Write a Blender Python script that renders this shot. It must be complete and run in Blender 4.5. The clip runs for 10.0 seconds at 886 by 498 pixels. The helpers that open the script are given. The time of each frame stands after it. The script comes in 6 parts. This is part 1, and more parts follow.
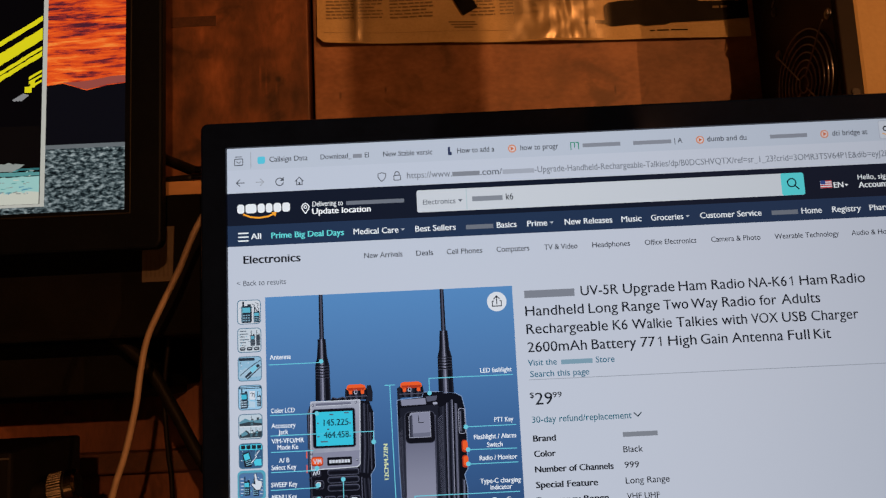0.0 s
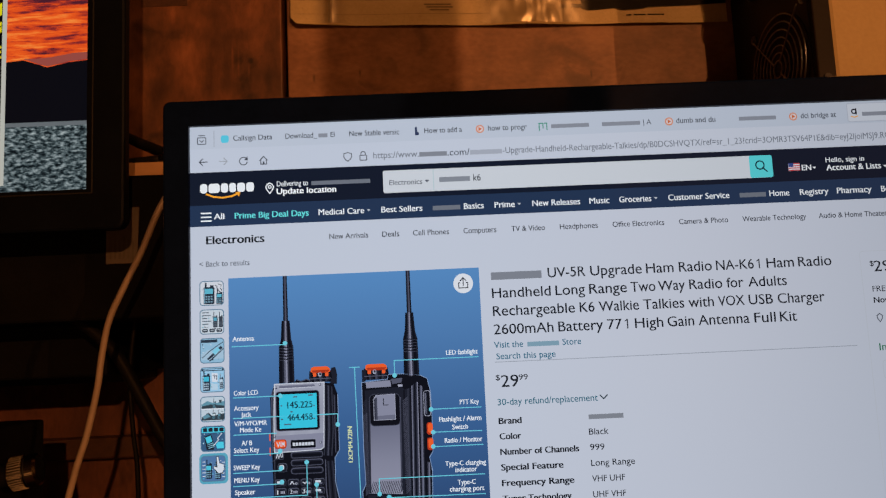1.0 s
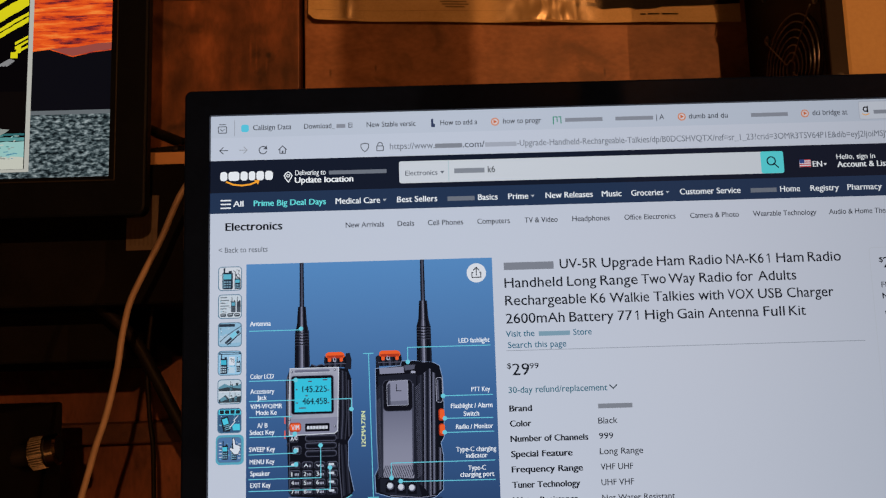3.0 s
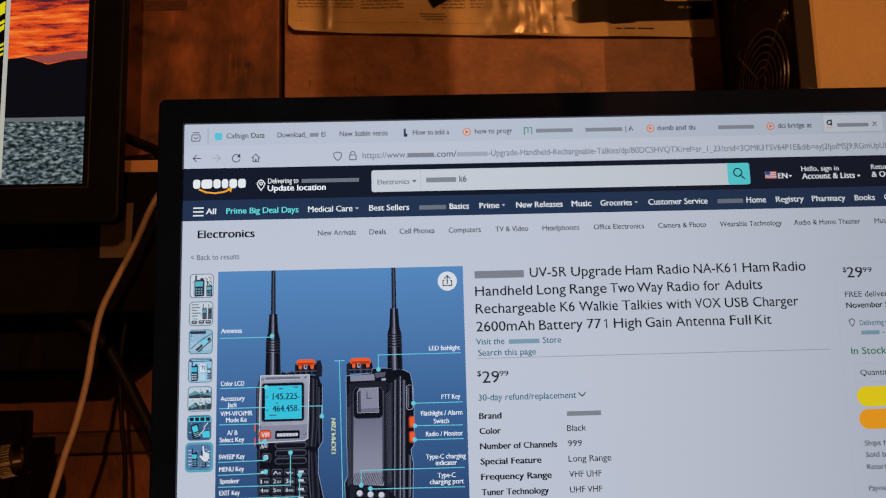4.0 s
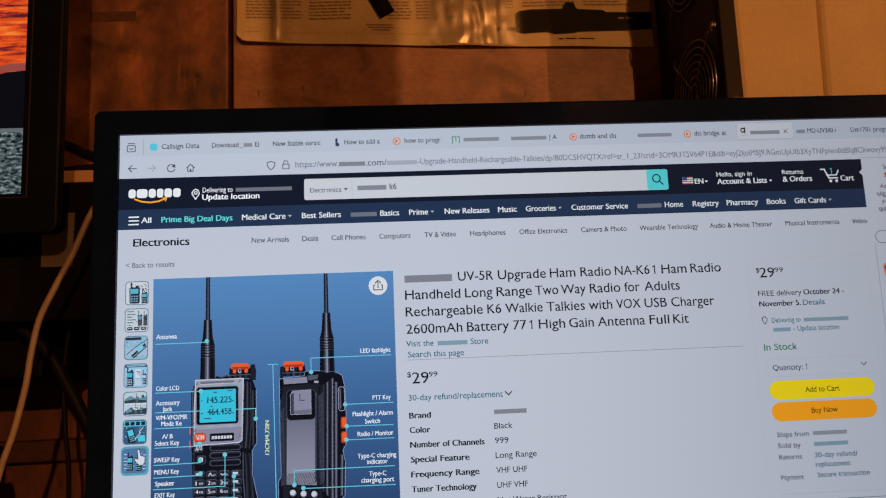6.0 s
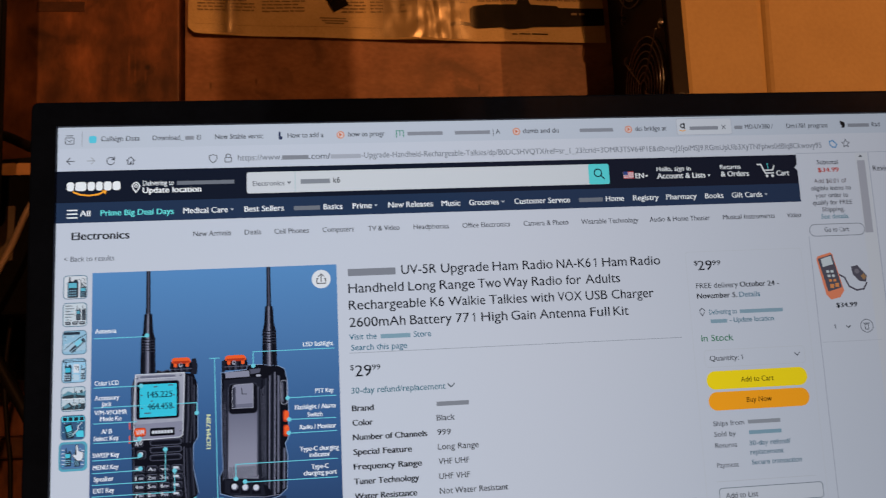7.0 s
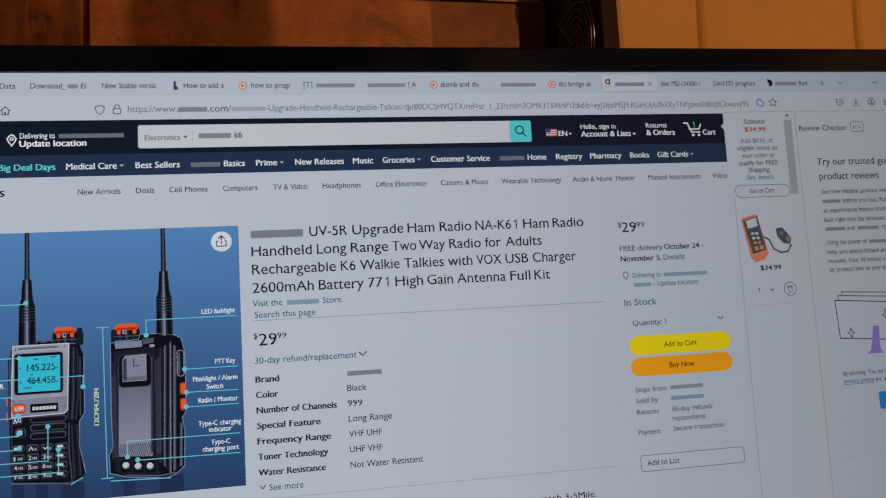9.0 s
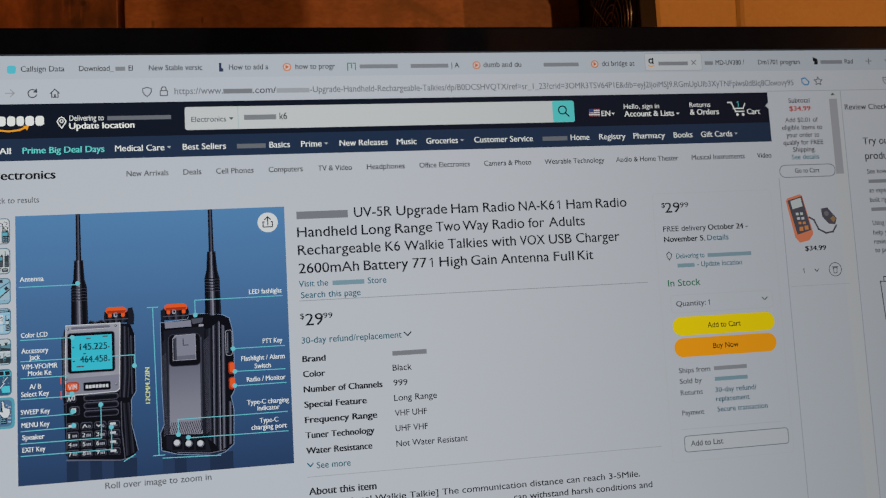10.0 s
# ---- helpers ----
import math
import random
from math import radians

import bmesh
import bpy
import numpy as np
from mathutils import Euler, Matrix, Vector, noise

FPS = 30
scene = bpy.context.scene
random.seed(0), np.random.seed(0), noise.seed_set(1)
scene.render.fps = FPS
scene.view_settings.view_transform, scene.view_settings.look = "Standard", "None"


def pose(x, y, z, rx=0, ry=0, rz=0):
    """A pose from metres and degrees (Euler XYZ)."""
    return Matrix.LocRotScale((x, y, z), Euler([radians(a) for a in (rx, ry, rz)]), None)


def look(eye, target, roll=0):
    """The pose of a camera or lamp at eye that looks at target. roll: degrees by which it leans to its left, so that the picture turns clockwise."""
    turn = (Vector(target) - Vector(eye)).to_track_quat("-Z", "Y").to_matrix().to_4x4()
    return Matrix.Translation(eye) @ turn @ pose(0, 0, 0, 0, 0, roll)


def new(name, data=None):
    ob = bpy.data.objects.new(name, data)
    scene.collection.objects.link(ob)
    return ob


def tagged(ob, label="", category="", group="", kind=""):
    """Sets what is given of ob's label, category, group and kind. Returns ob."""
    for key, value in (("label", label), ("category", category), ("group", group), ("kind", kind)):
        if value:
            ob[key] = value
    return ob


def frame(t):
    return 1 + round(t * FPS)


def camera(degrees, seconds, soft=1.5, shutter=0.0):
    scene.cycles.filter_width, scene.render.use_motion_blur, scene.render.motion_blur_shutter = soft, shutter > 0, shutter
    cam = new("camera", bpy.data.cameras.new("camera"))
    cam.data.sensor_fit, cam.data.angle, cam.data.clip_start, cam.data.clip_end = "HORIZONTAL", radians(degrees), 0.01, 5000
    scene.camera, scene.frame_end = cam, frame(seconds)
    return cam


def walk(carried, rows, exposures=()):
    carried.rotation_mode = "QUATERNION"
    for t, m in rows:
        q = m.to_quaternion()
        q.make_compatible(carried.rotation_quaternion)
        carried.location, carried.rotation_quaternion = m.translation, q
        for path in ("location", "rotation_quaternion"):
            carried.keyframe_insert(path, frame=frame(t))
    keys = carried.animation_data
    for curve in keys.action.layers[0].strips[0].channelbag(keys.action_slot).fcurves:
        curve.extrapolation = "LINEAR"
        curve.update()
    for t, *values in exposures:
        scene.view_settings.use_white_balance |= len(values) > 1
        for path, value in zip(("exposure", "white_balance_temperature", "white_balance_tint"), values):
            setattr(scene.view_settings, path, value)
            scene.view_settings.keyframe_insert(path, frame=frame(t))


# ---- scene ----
cam = camera(62.7, 10.0, soft=1.2, shutter=0.3)
PATH = [
    (0, (0.12, -0.406, 1.085), (0.125, 1.578, 1.337), -2.7),
    (0.5, (0.128, -0.406, 1.082), (0.148, 1.579, 1.324), -2.7),
    (1, (0.131, -0.401, 1.08), (0.172, 1.586, 1.304), -2.6),
    (1.5, (0.137, -0.377, 1.073), (0.185, 1.612, 1.276), -2.4),
    (2, (0.137, -0.374, 1.068), (0.175, 1.616, 1.266), -2.1),
    (2.5, (0.127, -0.395, 1.069), (0.146, 1.593, 1.289), -1.7),
    (2.7, (0.127, -0.4079, 1.0725), (0.1398, 1.5797, 1.2949), -1.73),
    (3.8, (0.135, -0.406, 1.0731), (0.1774, 1.5771, 1.3295), -1.42),
    (4, (0.137, -0.411, 1.07), (0.188, 1.572, 1.331), -1.5),
    (4.5, (0.148, -0.415, 1.069), (0.223, 1.565, 1.339), -1.7),
    (5, (0.153, -0.422, 1.077), (0.246, 1.558, 1.349), -2.0),
    (5.2, (0.1526, -0.4187, 1.0746), (0.2504, 1.5597, 1.3505), -2.14),
    (6.3, (0.166, -0.4316, 1.0665), (0.2982, 1.5454, 1.3379), -2.48),
    (6.5, (0.166, -0.434, 1.069), (0.314, 1.542, 1.336), -2.6),
    (7, (0.18, -0.43, 1.065), (0.373, 1.544, 1.322), -2.7),
    (7.5, (0.206, -0.412, 1.061), (0.495, 1.552, 1.299), -2.9),
    (8, (0.231, -0.398, 1.053), (0.602, 1.554, 1.277), -3.2),
    (8.5, (0.217, -0.402, 1.055), (0.573, 1.555, 1.264), -3.3),
    (9, (0.204, -0.407, 1.059), (0.528, 1.559, 1.241), -3.2),
    (9.5, (0.193, -0.404, 1.054), (0.498, 1.565, 1.227), -3.3),
    (10, (0.188, -0.405, 1.056), (0.468, 1.57, 1.206), -3.2),
]
EXPOSURES = [(0.0, 0.0, 6500, 10), (6.5, 0.0, 6500, 10), (7.3, -0.07, 6540, 10), (8.0, -0.22, 6550, 10), (9.0, -0.24, 6620, 8), (10.0, -0.24, 7000, 6)]
walk(cam, [(t, look(eye, target, roll)) for t, eye, target, roll in PATH], EXPOSURES)

# ---- light: two warm room bulbs behind the camera, an added fill light, and a faint room glow ----
world = bpy.data.worlds.new("room_air")
scene.world = world
world.use_nodes = True
world.node_tree.nodes["Background"].inputs[0].default_value = (0.9, 0.55, 0.3, 1)
world.node_tree.nodes["Background"].inputs[1].default_value = 0.004


def bulb_or_fill(x, y, z, watts, radius):
    data = bpy.data.lights.new("bulb_or_fill_light", "POINT")
    data.energy, data.shadow_soft_size, data.color = watts, radius, (1.0, 0.39, 0.125)
    ob = new("bulb_or_fill_light", data)
    ob.location = (x, y, z)
    return ob


bulb_or_fill(1.193, -3.5, 1.95, 190, 0.016)
bulb_or_fill(3.50, -3.5, 1.95, 290, 0.014)
# weak fill light with no known source, added to lift the gap between the monitors
bulb_or_fill(-0.17, -1.0, 0.80, 1.7, 0.12)

# ---- materials ----


def lin(c):
    c = c / 255.0
    return c / 12.92 if c <= 0.04045 else ((c + 0.055) / 1.055) ** 2.4


MATS = {}


def surface(name, dark, light, rough=0.5, metal=0.0, scale=8.0, stretch=(1, 1, 1), bump=0.1, fine=120.0, coat=0.0):
    """A surface that varies between two base colours at two scales, with fine relief."""
    if name in MATS:
        return MATS[name]
    m = bpy.data.materials.new(name)
    m.use_nodes = True
    nt = m.node_tree
    p = nt.nodes["Principled BSDF"]
    co = nt.nodes.new("ShaderNodeTexCoord")
    mp = nt.nodes.new("ShaderNodeMapping")
    mp.inputs["Scale"].default_value = stretch
    n1 = nt.nodes.new("ShaderNodeTexNoise")
    n1.inputs["Scale"].default_value, n1.inputs["Detail"].default_value = scale, 6
    n2 = nt.nodes.new("ShaderNodeTexNoise")
    n2.inputs["Scale"].default_value, n2.inputs["Detail"].default_value = fine, 4
    mixf = nt.nodes.new("ShaderNodeMath")
    mixf.operation = "MULTIPLY_ADD"
    mixf.inputs[1].default_value = 0.35
    half = nt.nodes.new("ShaderNodeMath")
    half.operation = "MULTIPLY"
    half.inputs[1].default_value = 0.65
    ramp = nt.nodes.new("ShaderNodeValToRGB")
    ramp.color_ramp.elements[0].position, ramp.color_ramp.elements[1].position = 0.34, 0.66
    ramp.color_ramp.elements[0].color = (*dark, 1)
    ramp.color_ramp.elements[1].color = (*light, 1)
    bp = nt.nodes.new("ShaderNodeBump")
    bp.inputs["Strength"].default_value, bp.inputs["Distance"].default_value = bump, 0.002
    L = nt.links.new
    L(co.outputs["Object"], mp.inputs["Vector"])
    L(mp.outputs[0], n1.inputs["Vector"])
    L(mp.outputs[0], n2.inputs["Vector"])
    L(n1.outputs[0], half.inputs[0])
    L(n2.outputs[0], mixf.inputs[0])
    L(half.outputs[0], mixf.inputs[2])
    L(mixf.outputs[0], ramp.inputs[0])
    L(ramp.outputs[0], p.inputs["Base Color"])
    L(mixf.outputs[0], bp.inputs["Height"])
    L(bp.outputs[0], p.inputs["Normal"])
    p.inputs["Roughness"].default_value, p.inputs["Metallic"].default_value = rough, metal
    p.inputs["Coat Weight"].default_value = coat
    MATS[name] = m
    return m


def wood(name, dark, light, knots, along="z", rough=0.55, scale=1.0, stretch=5.6, marks=0.75, cloud=9.0, blotch=(0.55, 1.2)):
    """Wood: long streaks of grain, a cloudy stain, a few dark knots and worn dark marks."""
    m = surface(name, dark, light, rough, 0, 4.0 * scale, (9, 9, 9 / stretch) if along == "z" else (9 / stretch, 9, 9), 0.12, 30)
    nt = m.node_tree
    p, ramp = nt.nodes["Principled BSDF"], nt.nodes["Color Ramp"]
    co = nt.nodes["Texture Coordinate"]
    mp = nt.nodes.new("ShaderNodeMapping")
    mp.inputs["Scale"].default_value = (16, 16, 10) if along == "z" else (10, 16, 16)
    vo = nt.nodes.new("ShaderNodeTexVoronoi")
    vo.inputs["Scale"].default_value = 1.0
    kr = nt.nodes.new("ShaderNodeValToRGB")
    kr.color_ramp.elements[0].position, kr.color_ramp.elements[1].position = 0.05, 0.05 + knots
    kr.color_ramp.elements[0].color, kr.color_ramp.elements[1].color = (0.25, 0.2, 0.18, 1), (1, 1, 1, 1)
    cl = nt.nodes.new("ShaderNodeTexNoise")
    cl.inputs["Scale"].default_value, cl.inputs["Detail"].default_value = cloud, 5
    mk = nt.nodes.new("ShaderNodeTexNoise")
    mk.inputs["Scale"].default_value, mk.inputs["Detail"].default_value, mk.inputs["Distortion"].default_value = 34.0, 4, 0.6
    mr = nt.nodes.new("ShaderNodeMapRange")
    mr.inputs[1].default_value, mr.inputs[2].default_value = 0.60, 0.72
    mr.inputs[3].default_value, mr.inputs[4].default_value = 1.0, marks
    mm = nt.nodes.new("ShaderNodeMath")
    mm.operation = "MULTIPLY"
    cr = nt.nodes.new("ShaderNodeMapRange")
    cr.inputs[1].default_value, cr.inputs[2].default_value = 0.3, 0.7
    cr.inputs[3].default_value, cr.inputs[4].default_value = blotch
    m1 = nt.nodes.new("ShaderNodeVectorMath")
    m1.operation = "MULTIPLY"
    m2 = nt.nodes.new("ShaderNodeVectorMath")
    m2.operation = "SCALE"
    L = nt.links.new
    L(co.outputs["Object"], mp.inputs["Vector"])
    L(mp.outputs[0], vo.inputs["Vector"])
    L(vo.outputs["Distance"], kr.inputs[0])
    L(co.outputs["Object"], cl.inputs["Vector"])
    L(cl.outputs[0], cr.inputs[0])
    L(ramp.outputs[0], m1.inputs[0])
    L(kr.outputs[0], m1.inputs[1])
    L(m1.outputs[0], m2.inputs[0])
    L(co.outputs["Object"], mk.inputs["Vector"])
    L(mk.outputs[0], mr.inputs[0])
    L(cr.outputs[0], mm.inputs[0])
    L(mr.outputs[0], mm.inputs[1])
    L(mm.outputs[0], m2.inputs["Scale"])
    L(m2.outputs[0], p.inputs["Base Color"])
    return m


def stained(m, spots):
    """Soft stains, knots, rubbed places and painted shade on a panel: centre x and z, half width and height, and how
    much of the colour is left.
    """
    nt = m.node_tree
    p = nt.nodes["Principled BSDF"]
    last = p.inputs["Base Color"].links[0].from_socket
    L = nt.links.new
    co = nt.nodes["Texture Coordinate"]
    wob = nt.nodes.new("ShaderNodeTexNoise")
    wob.inputs["Scale"].default_value, wob.inputs["Detail"].default_value = 70.0, 4
    mid = nt.nodes.new("ShaderNodeVectorMath")
    mid.operation = "MULTIPLY_ADD"
    mid.inputs[1].default_value, mid.inputs[2].default_value = (0.010, 0.010, 0.010), (-0.005, -0.005, -0.005)
    push = nt.nodes.new("ShaderNodeVectorMath")
    push.operation = "ADD"
    L(co.outputs["Object"], wob.inputs["Vector"])
    L(wob.outputs["Color"], mid.inputs[0])
    L(mid.outputs[0], push.inputs[1])
    L(co.outputs["Object"], push.inputs[0])
    for x, z, w, h, left in spots:
        near = nt.nodes.new("ShaderNodeMapping")
        near.vector_type = "TEXTURE"
        near.inputs["Location"].default_value = (x, 0.25, z)
        near.inputs["Scale"].default_value = (w, 1.0, h)
        far = nt.nodes.new("ShaderNodeVectorMath")
        far.operation = "LENGTH"
        fade = nt.nodes.new("ShaderNodeMapRange")
        fade.interpolation_type = "SMOOTHSTEP"
        fade.inputs[1].default_value, fade.inputs[2].default_value = 0.25, 1.25
        fade.inputs[3].default_value, fade.inputs[4].default_value = left, 1.0
        tint = nt.nodes.new("ShaderNodeVectorMath")
        tint.operation = "SCALE"
        L(co.outputs["Object"] if w < 0.003 else push.outputs[0], near.inputs["Vector"])
        L(near.outputs[0], far.inputs[0])
        L(far.outputs["Value"], fade.inputs[0])
        L(last, tint.inputs[0])
        L(fade.outputs[0], tint.inputs["Scale"])
        last = tint.outputs[0]
    L(last, p.inputs["Base Color"])


def glow(r, g, b):
    """A lit colour of a display, given as 8-bit red, green and blue."""
    key = ("glow", r, g, b)
    if key not in MATS:
        m = bpy.data.materials.new("display_colour")
        m.use_nodes = True
        p = m.node_tree.nodes["Principled BSDF"]
        p.inputs["Base Color"].default_value = (0.0008, 0.0008, 0.001, 1)
        p.inputs["Roughness"].default_value = 0.45
        p.inputs["Specular IOR Level"].default_value = 0.01
        p.inputs["Emission Color"].default_value = (lin(r), lin(g), lin(b), 1)
        panel_light(m)
        MATS[key] = m
    return MATS[key]


def panel_light(m):
    """The display's own light, dimmed by position across it to imitate loss with viewing angle."""
    nt = m.node_tree
    geo = nt.nodes.new("ShaderNodeNewGeometry")
    sep = nt.nodes.new("ShaderNodeSeparateXYZ")
    rng_ = nt.nodes.new("ShaderNodeMapRange")
    rng_.interpolation_type = "SMOOTHSTEP"
    rng_.inputs[1].default_value, rng_.inputs[2].default_value = 0.10, 0.76
    rng_.inputs[3].default_value, rng_.inputs[4].default_value = 1.0, 0.43
    nt.links.new(geo.outputs["Position"], sep.inputs[0])
    nt.links.new(sep.outputs[0], rng_.inputs[0])
    nt.links.new(rng_.outputs[0], nt.nodes["Principled BSDF"].inputs["Emission Strength"])


def glow_ramp(name, stops, kind="vertical", scale=10.0, stretch=(1, 1, 1), detail=6, rough=0.5):
    """A displayed picture: colours along a ramp, by height or by cloudy noise."""
    m = bpy.data.materials.new(name)
    m.use_nodes = True
    nt = m.node_tree
    p = nt.nodes["Principled BSDF"]
    p.inputs["Base Color"].default_value = (0.0008, 0.0008, 0.001, 1)
    p.inputs["Roughness"].default_value = 0.45
    p.inputs["Specular IOR Level"].default_value = 0.01
    co = nt.nodes.new("ShaderNodeTexCoord")
    ramp = nt.nodes.new("ShaderNodeValToRGB")
    while len(ramp.color_ramp.elements) < len(stops):
        ramp.color_ramp.elements.new(0.5)
    for e, (pos, c) in zip(ramp.color_ramp.elements, stops):
        e.position, e.color = pos, (lin(c[0]), lin(c[1]), lin(c[2]), 1)
    L = nt.links.new
    if kind == "vertical":
        sx = nt.nodes.new("ShaderNodeSeparateXYZ")
        L(co.outputs["Generated"], sx.inputs[0])
        L(sx.outputs[2], ramp.inputs[0])
    else:
        mp = nt.nodes.new("ShaderNodeMapping")
        mp.inputs["Scale"].default_value = stretch
        n = nt.nodes.new("ShaderNodeTexNoise")
        n.inputs["Scale"].default_value, n.inputs["Detail"].default_value = scale, detail
        n.inputs["Roughness"].default_value = rough
        n.inputs["Distortion"].default_value = 0.25 if kind == "cloud" else 0.0
        L(co.outputs["Object"], mp.inputs["Vector"])
        L(mp.outputs[0], n.inputs["Vector"])
        L(n.outputs[0], ramp.inputs[0])
    L(ramp.outputs[0], p.inputs["Emission Color"])
    panel_light(m)
    return m


PLY = wood("red_brown_plywood", (0.090, 0.031, 0.012), (0.215, 0.080, 0.031), 0.16, stretch=2.6, marks=0.42, cloud=22.0, blotch=(0.36, 1.36))
# second copy of the plywood, its colour set for the shade low on the wall
PLYSHADE = wood("shaded_plywood_copy", (0.085, 0.028, 0.012), (0.22, 0.077, 0.037), 0.16, stretch=3.0, marks=0.5)
BOARD = wood("tan_board", (0.18, 0.078, 0.038), (0.34, 0.165, 0.082), 0.07, along="x", scale=0.6, stretch=1.7, marks=0.62, cloud=30.0, blotch=(0.72, 1.16))
# the first plywood spot paints in the soft shade beside the second monitor
stained(PLY, [(-0.122, 1.362, 0.030, 0.032, 0.42), (-0.095, 1.364, 0.010, 0.007, 0.45), (-0.025, 1.336, 0.0028, 0.0034, 0.3), (-0.025, 1.334, 0.008, 0.010, 0.75), (-0.032, 1.362, 0.020, 0.008, 0.6),
              (-0.004, 1.358, 0.008, 0.022, 0.6), (-0.102, 1.322, 0.012, 0.022, 0.62), (-0.048, 1.325, 0.005, 0.022, 0.6), (-0.009, 1.318, 0.006, 0.012, 0.6), (-0.060, 1.405, 0.020, 0.014, 0.7),
              (-0.078, 1.330, 0.018, 0.030, 1.35), (-0.042, 1.340, 0.0014, 0.012, 1.8), (-0.0365, 1.335, 0.0012, 0.014, 1.8), (-0.027, 1.325, 0.0012, 0.009, 1.8), (-0.055, 1.330, 0.008, 0.020, 1.3),
              (-0.098, 1.383, 0.005, 0.010, 1.35), (-0.070, 1.376, 0.020, 0.006, 1.2), (-0.085, 1.41, 0.010, 0.016, 1.4), (-0.020, 1.39, 0.012, 0.03, 1.25)])
stained(BOARD, [(0.0325, 1.3175, 0.0016, 0.0045, 0.45), (0.0750, 1.3208, 0.0013, 0.0035, 0.45), (0.2898, 1.3115, 0.0013, 0.0050, 0.45), (0.110, 1.345, 0.050, 0.022, 0.86), (0.250, 1.330, 0.040, 0.014, 0.84),
                (0.345, 1.345, 0.030, 0.018, 0.86), (0.160, 1.312, 0.030, 0.012, 1.12), (0.030, 1.335, 0.016, 0.024, 1.1)])
CREAM = surface("cream_wall_paint", (0.415, 0.295, 0.122), (0.495, 0.36, 0.158), 0.6, 0, 14, bump=0.25, fine=300)
SHELFWOOD = wood("shelf_wood", (0.42, 0.22, 0.09), (0.58, 0.34, 0.16), 0.05, along="x")
GLOSS = surface("gloss_black_plastic", (0.003, 0.007, 0.026), (0.0045, 0.0105, 0.038), 0.07, 0, 40, bump=0.004, fine=260)
GLOSS.node_tree.nodes["Principled BSDF"].inputs["Specular IOR Level"].default_value = 0.06
MATTE = surface("matte_black_plastic", (0.010, 0.010, 0.011), (0.02, 0.019, 0.018), 0.5, 0, 30, bump=0.08, fine=600)
CASE = surface("black_painted_steel", (0.009, 0.010, 0.012), (0.018, 0.019, 0.022), 0.55, 0, 30, bump=0.1, fine=700)
CASE_EDGE = surface("dark_brown_painted_steel", (0.008, 0.006, 0.0055), (0.015, 0.011, 0.0095), 0.5, 0, 30, bump=0.08, fine=500)
BOXM = surface("black_crackle_paint", (0.003, 0.003, 0.0035), (0.006, 0.006, 0.007), 0.6, 0, 30, bump=0.1, fine=700)
BOXM.node_tree.nodes["Principled BSDF"].inputs["Specular IOR Level"].default_value = 0.05
CASE_EDGE.node_tree.nodes["Principled BSDF"].inputs["Specular IOR Level"].default_value = 0.1
MATTE.node_tree.nodes["Principled BSDF"].inputs["Specular IOR Level"].default_value = 0.15
CASE.node_tree.nodes["Principled BSDF"].inputs["Specular IOR Level"].default_value = 0.3
CHROME = surface("plated_steel_wire", (0.26, 0.27, 0.30), (0.40, 0.41, 0.44), 0.30, 1.0, 60, bump=0.02)
NICKEL = surface("nickel_plate", (0.13, 0.11, 0.08), (0.22, 0.19, 0.14), 0.2, 1.0, 90, bump=0.05)
PAPER = surface("aged_paper", (0.44, 0.325, 0.15), (0.58, 0.44, 0.225), 0.75, 0, 18, bump=0.1, fine=400)
INK = surface("faded_ink", (0.17, 0.125, 0.06), (0.25, 0.19, 0.10), 0.8, 0, 200, bump=0.0)
BLACKINK = surface("black_ink", (0.0025, 0.0022, 0.002), (0.007, 0.006, 0.005), 0.6, 0, 60, bump=0.02)
BLACKINK.node_tree.nodes["Principled BSDF"].inputs["Specular IOR Level"].default_value = 0.1
SATIN = surface("satin_black_plastic", (0.002, 0.003, 0.006), (0.0035, 0.005, 0.009), 0.5, 0, 40, bump=0.01, fine=260)
SATIN.node_tree.nodes["Principled BSDF"].inputs["Specular IOR Level"].default_value = 0.06
CORD = surface("tan_cable_jacket", (0.22, 0.165, 0.12), (0.29, 0.22, 0.16), 0.5, 0, 60, bump=0.03)
RUBBER = surface("black_cable_jacket", (0.004, 0.004, 0.004), (0.008, 0.007, 0.007), 0.55, 0, 60, bump=0.03)
RUBBER.node_tree.nodes["Principled BSDF"].inputs["Specular IOR Level"].default_value = 0.12
STICKER = surface("grey_paper_sticker", (0.075, 0.056, 0.041), (0.105, 0.082, 0.06), 0.6, 0, 60, bump=0.03)
STICKER_INK = surface("faint_grey_print", (0.06, 0.045, 0.032), (0.085, 0.065, 0.045), 0.6, 0, 60, bump=0.0)
PLASTER = surface("brown_room_plaster", (0.03, 0.02, 0.014), (0.045, 0.03, 0.02), 0.85, 0, 5, bump=0.1)
FLOORM = surface("brown_carpet", (0.07, 0.05, 0.035), (0.11, 0.08, 0.055), 0.95, 0, 20, bump=0.4, fine=500)
DESKM = wood("desk_wood", (0.10, 0.05, 0.025), (0.18, 0.09, 0.045), 0.04, along="x")
PATCH_SHADE = surface("dark_patch_and_shade", (0.034, 0.012, 0.005), (0.075, 0.027, 0.011), 0.6, 0, 90, bump=0.2, fine=500)
DARKGAP = surface("dark_backing", (0.006, 0.004, 0.003), (0.012, 0.008, 0.006), 0.9, 0, 20)


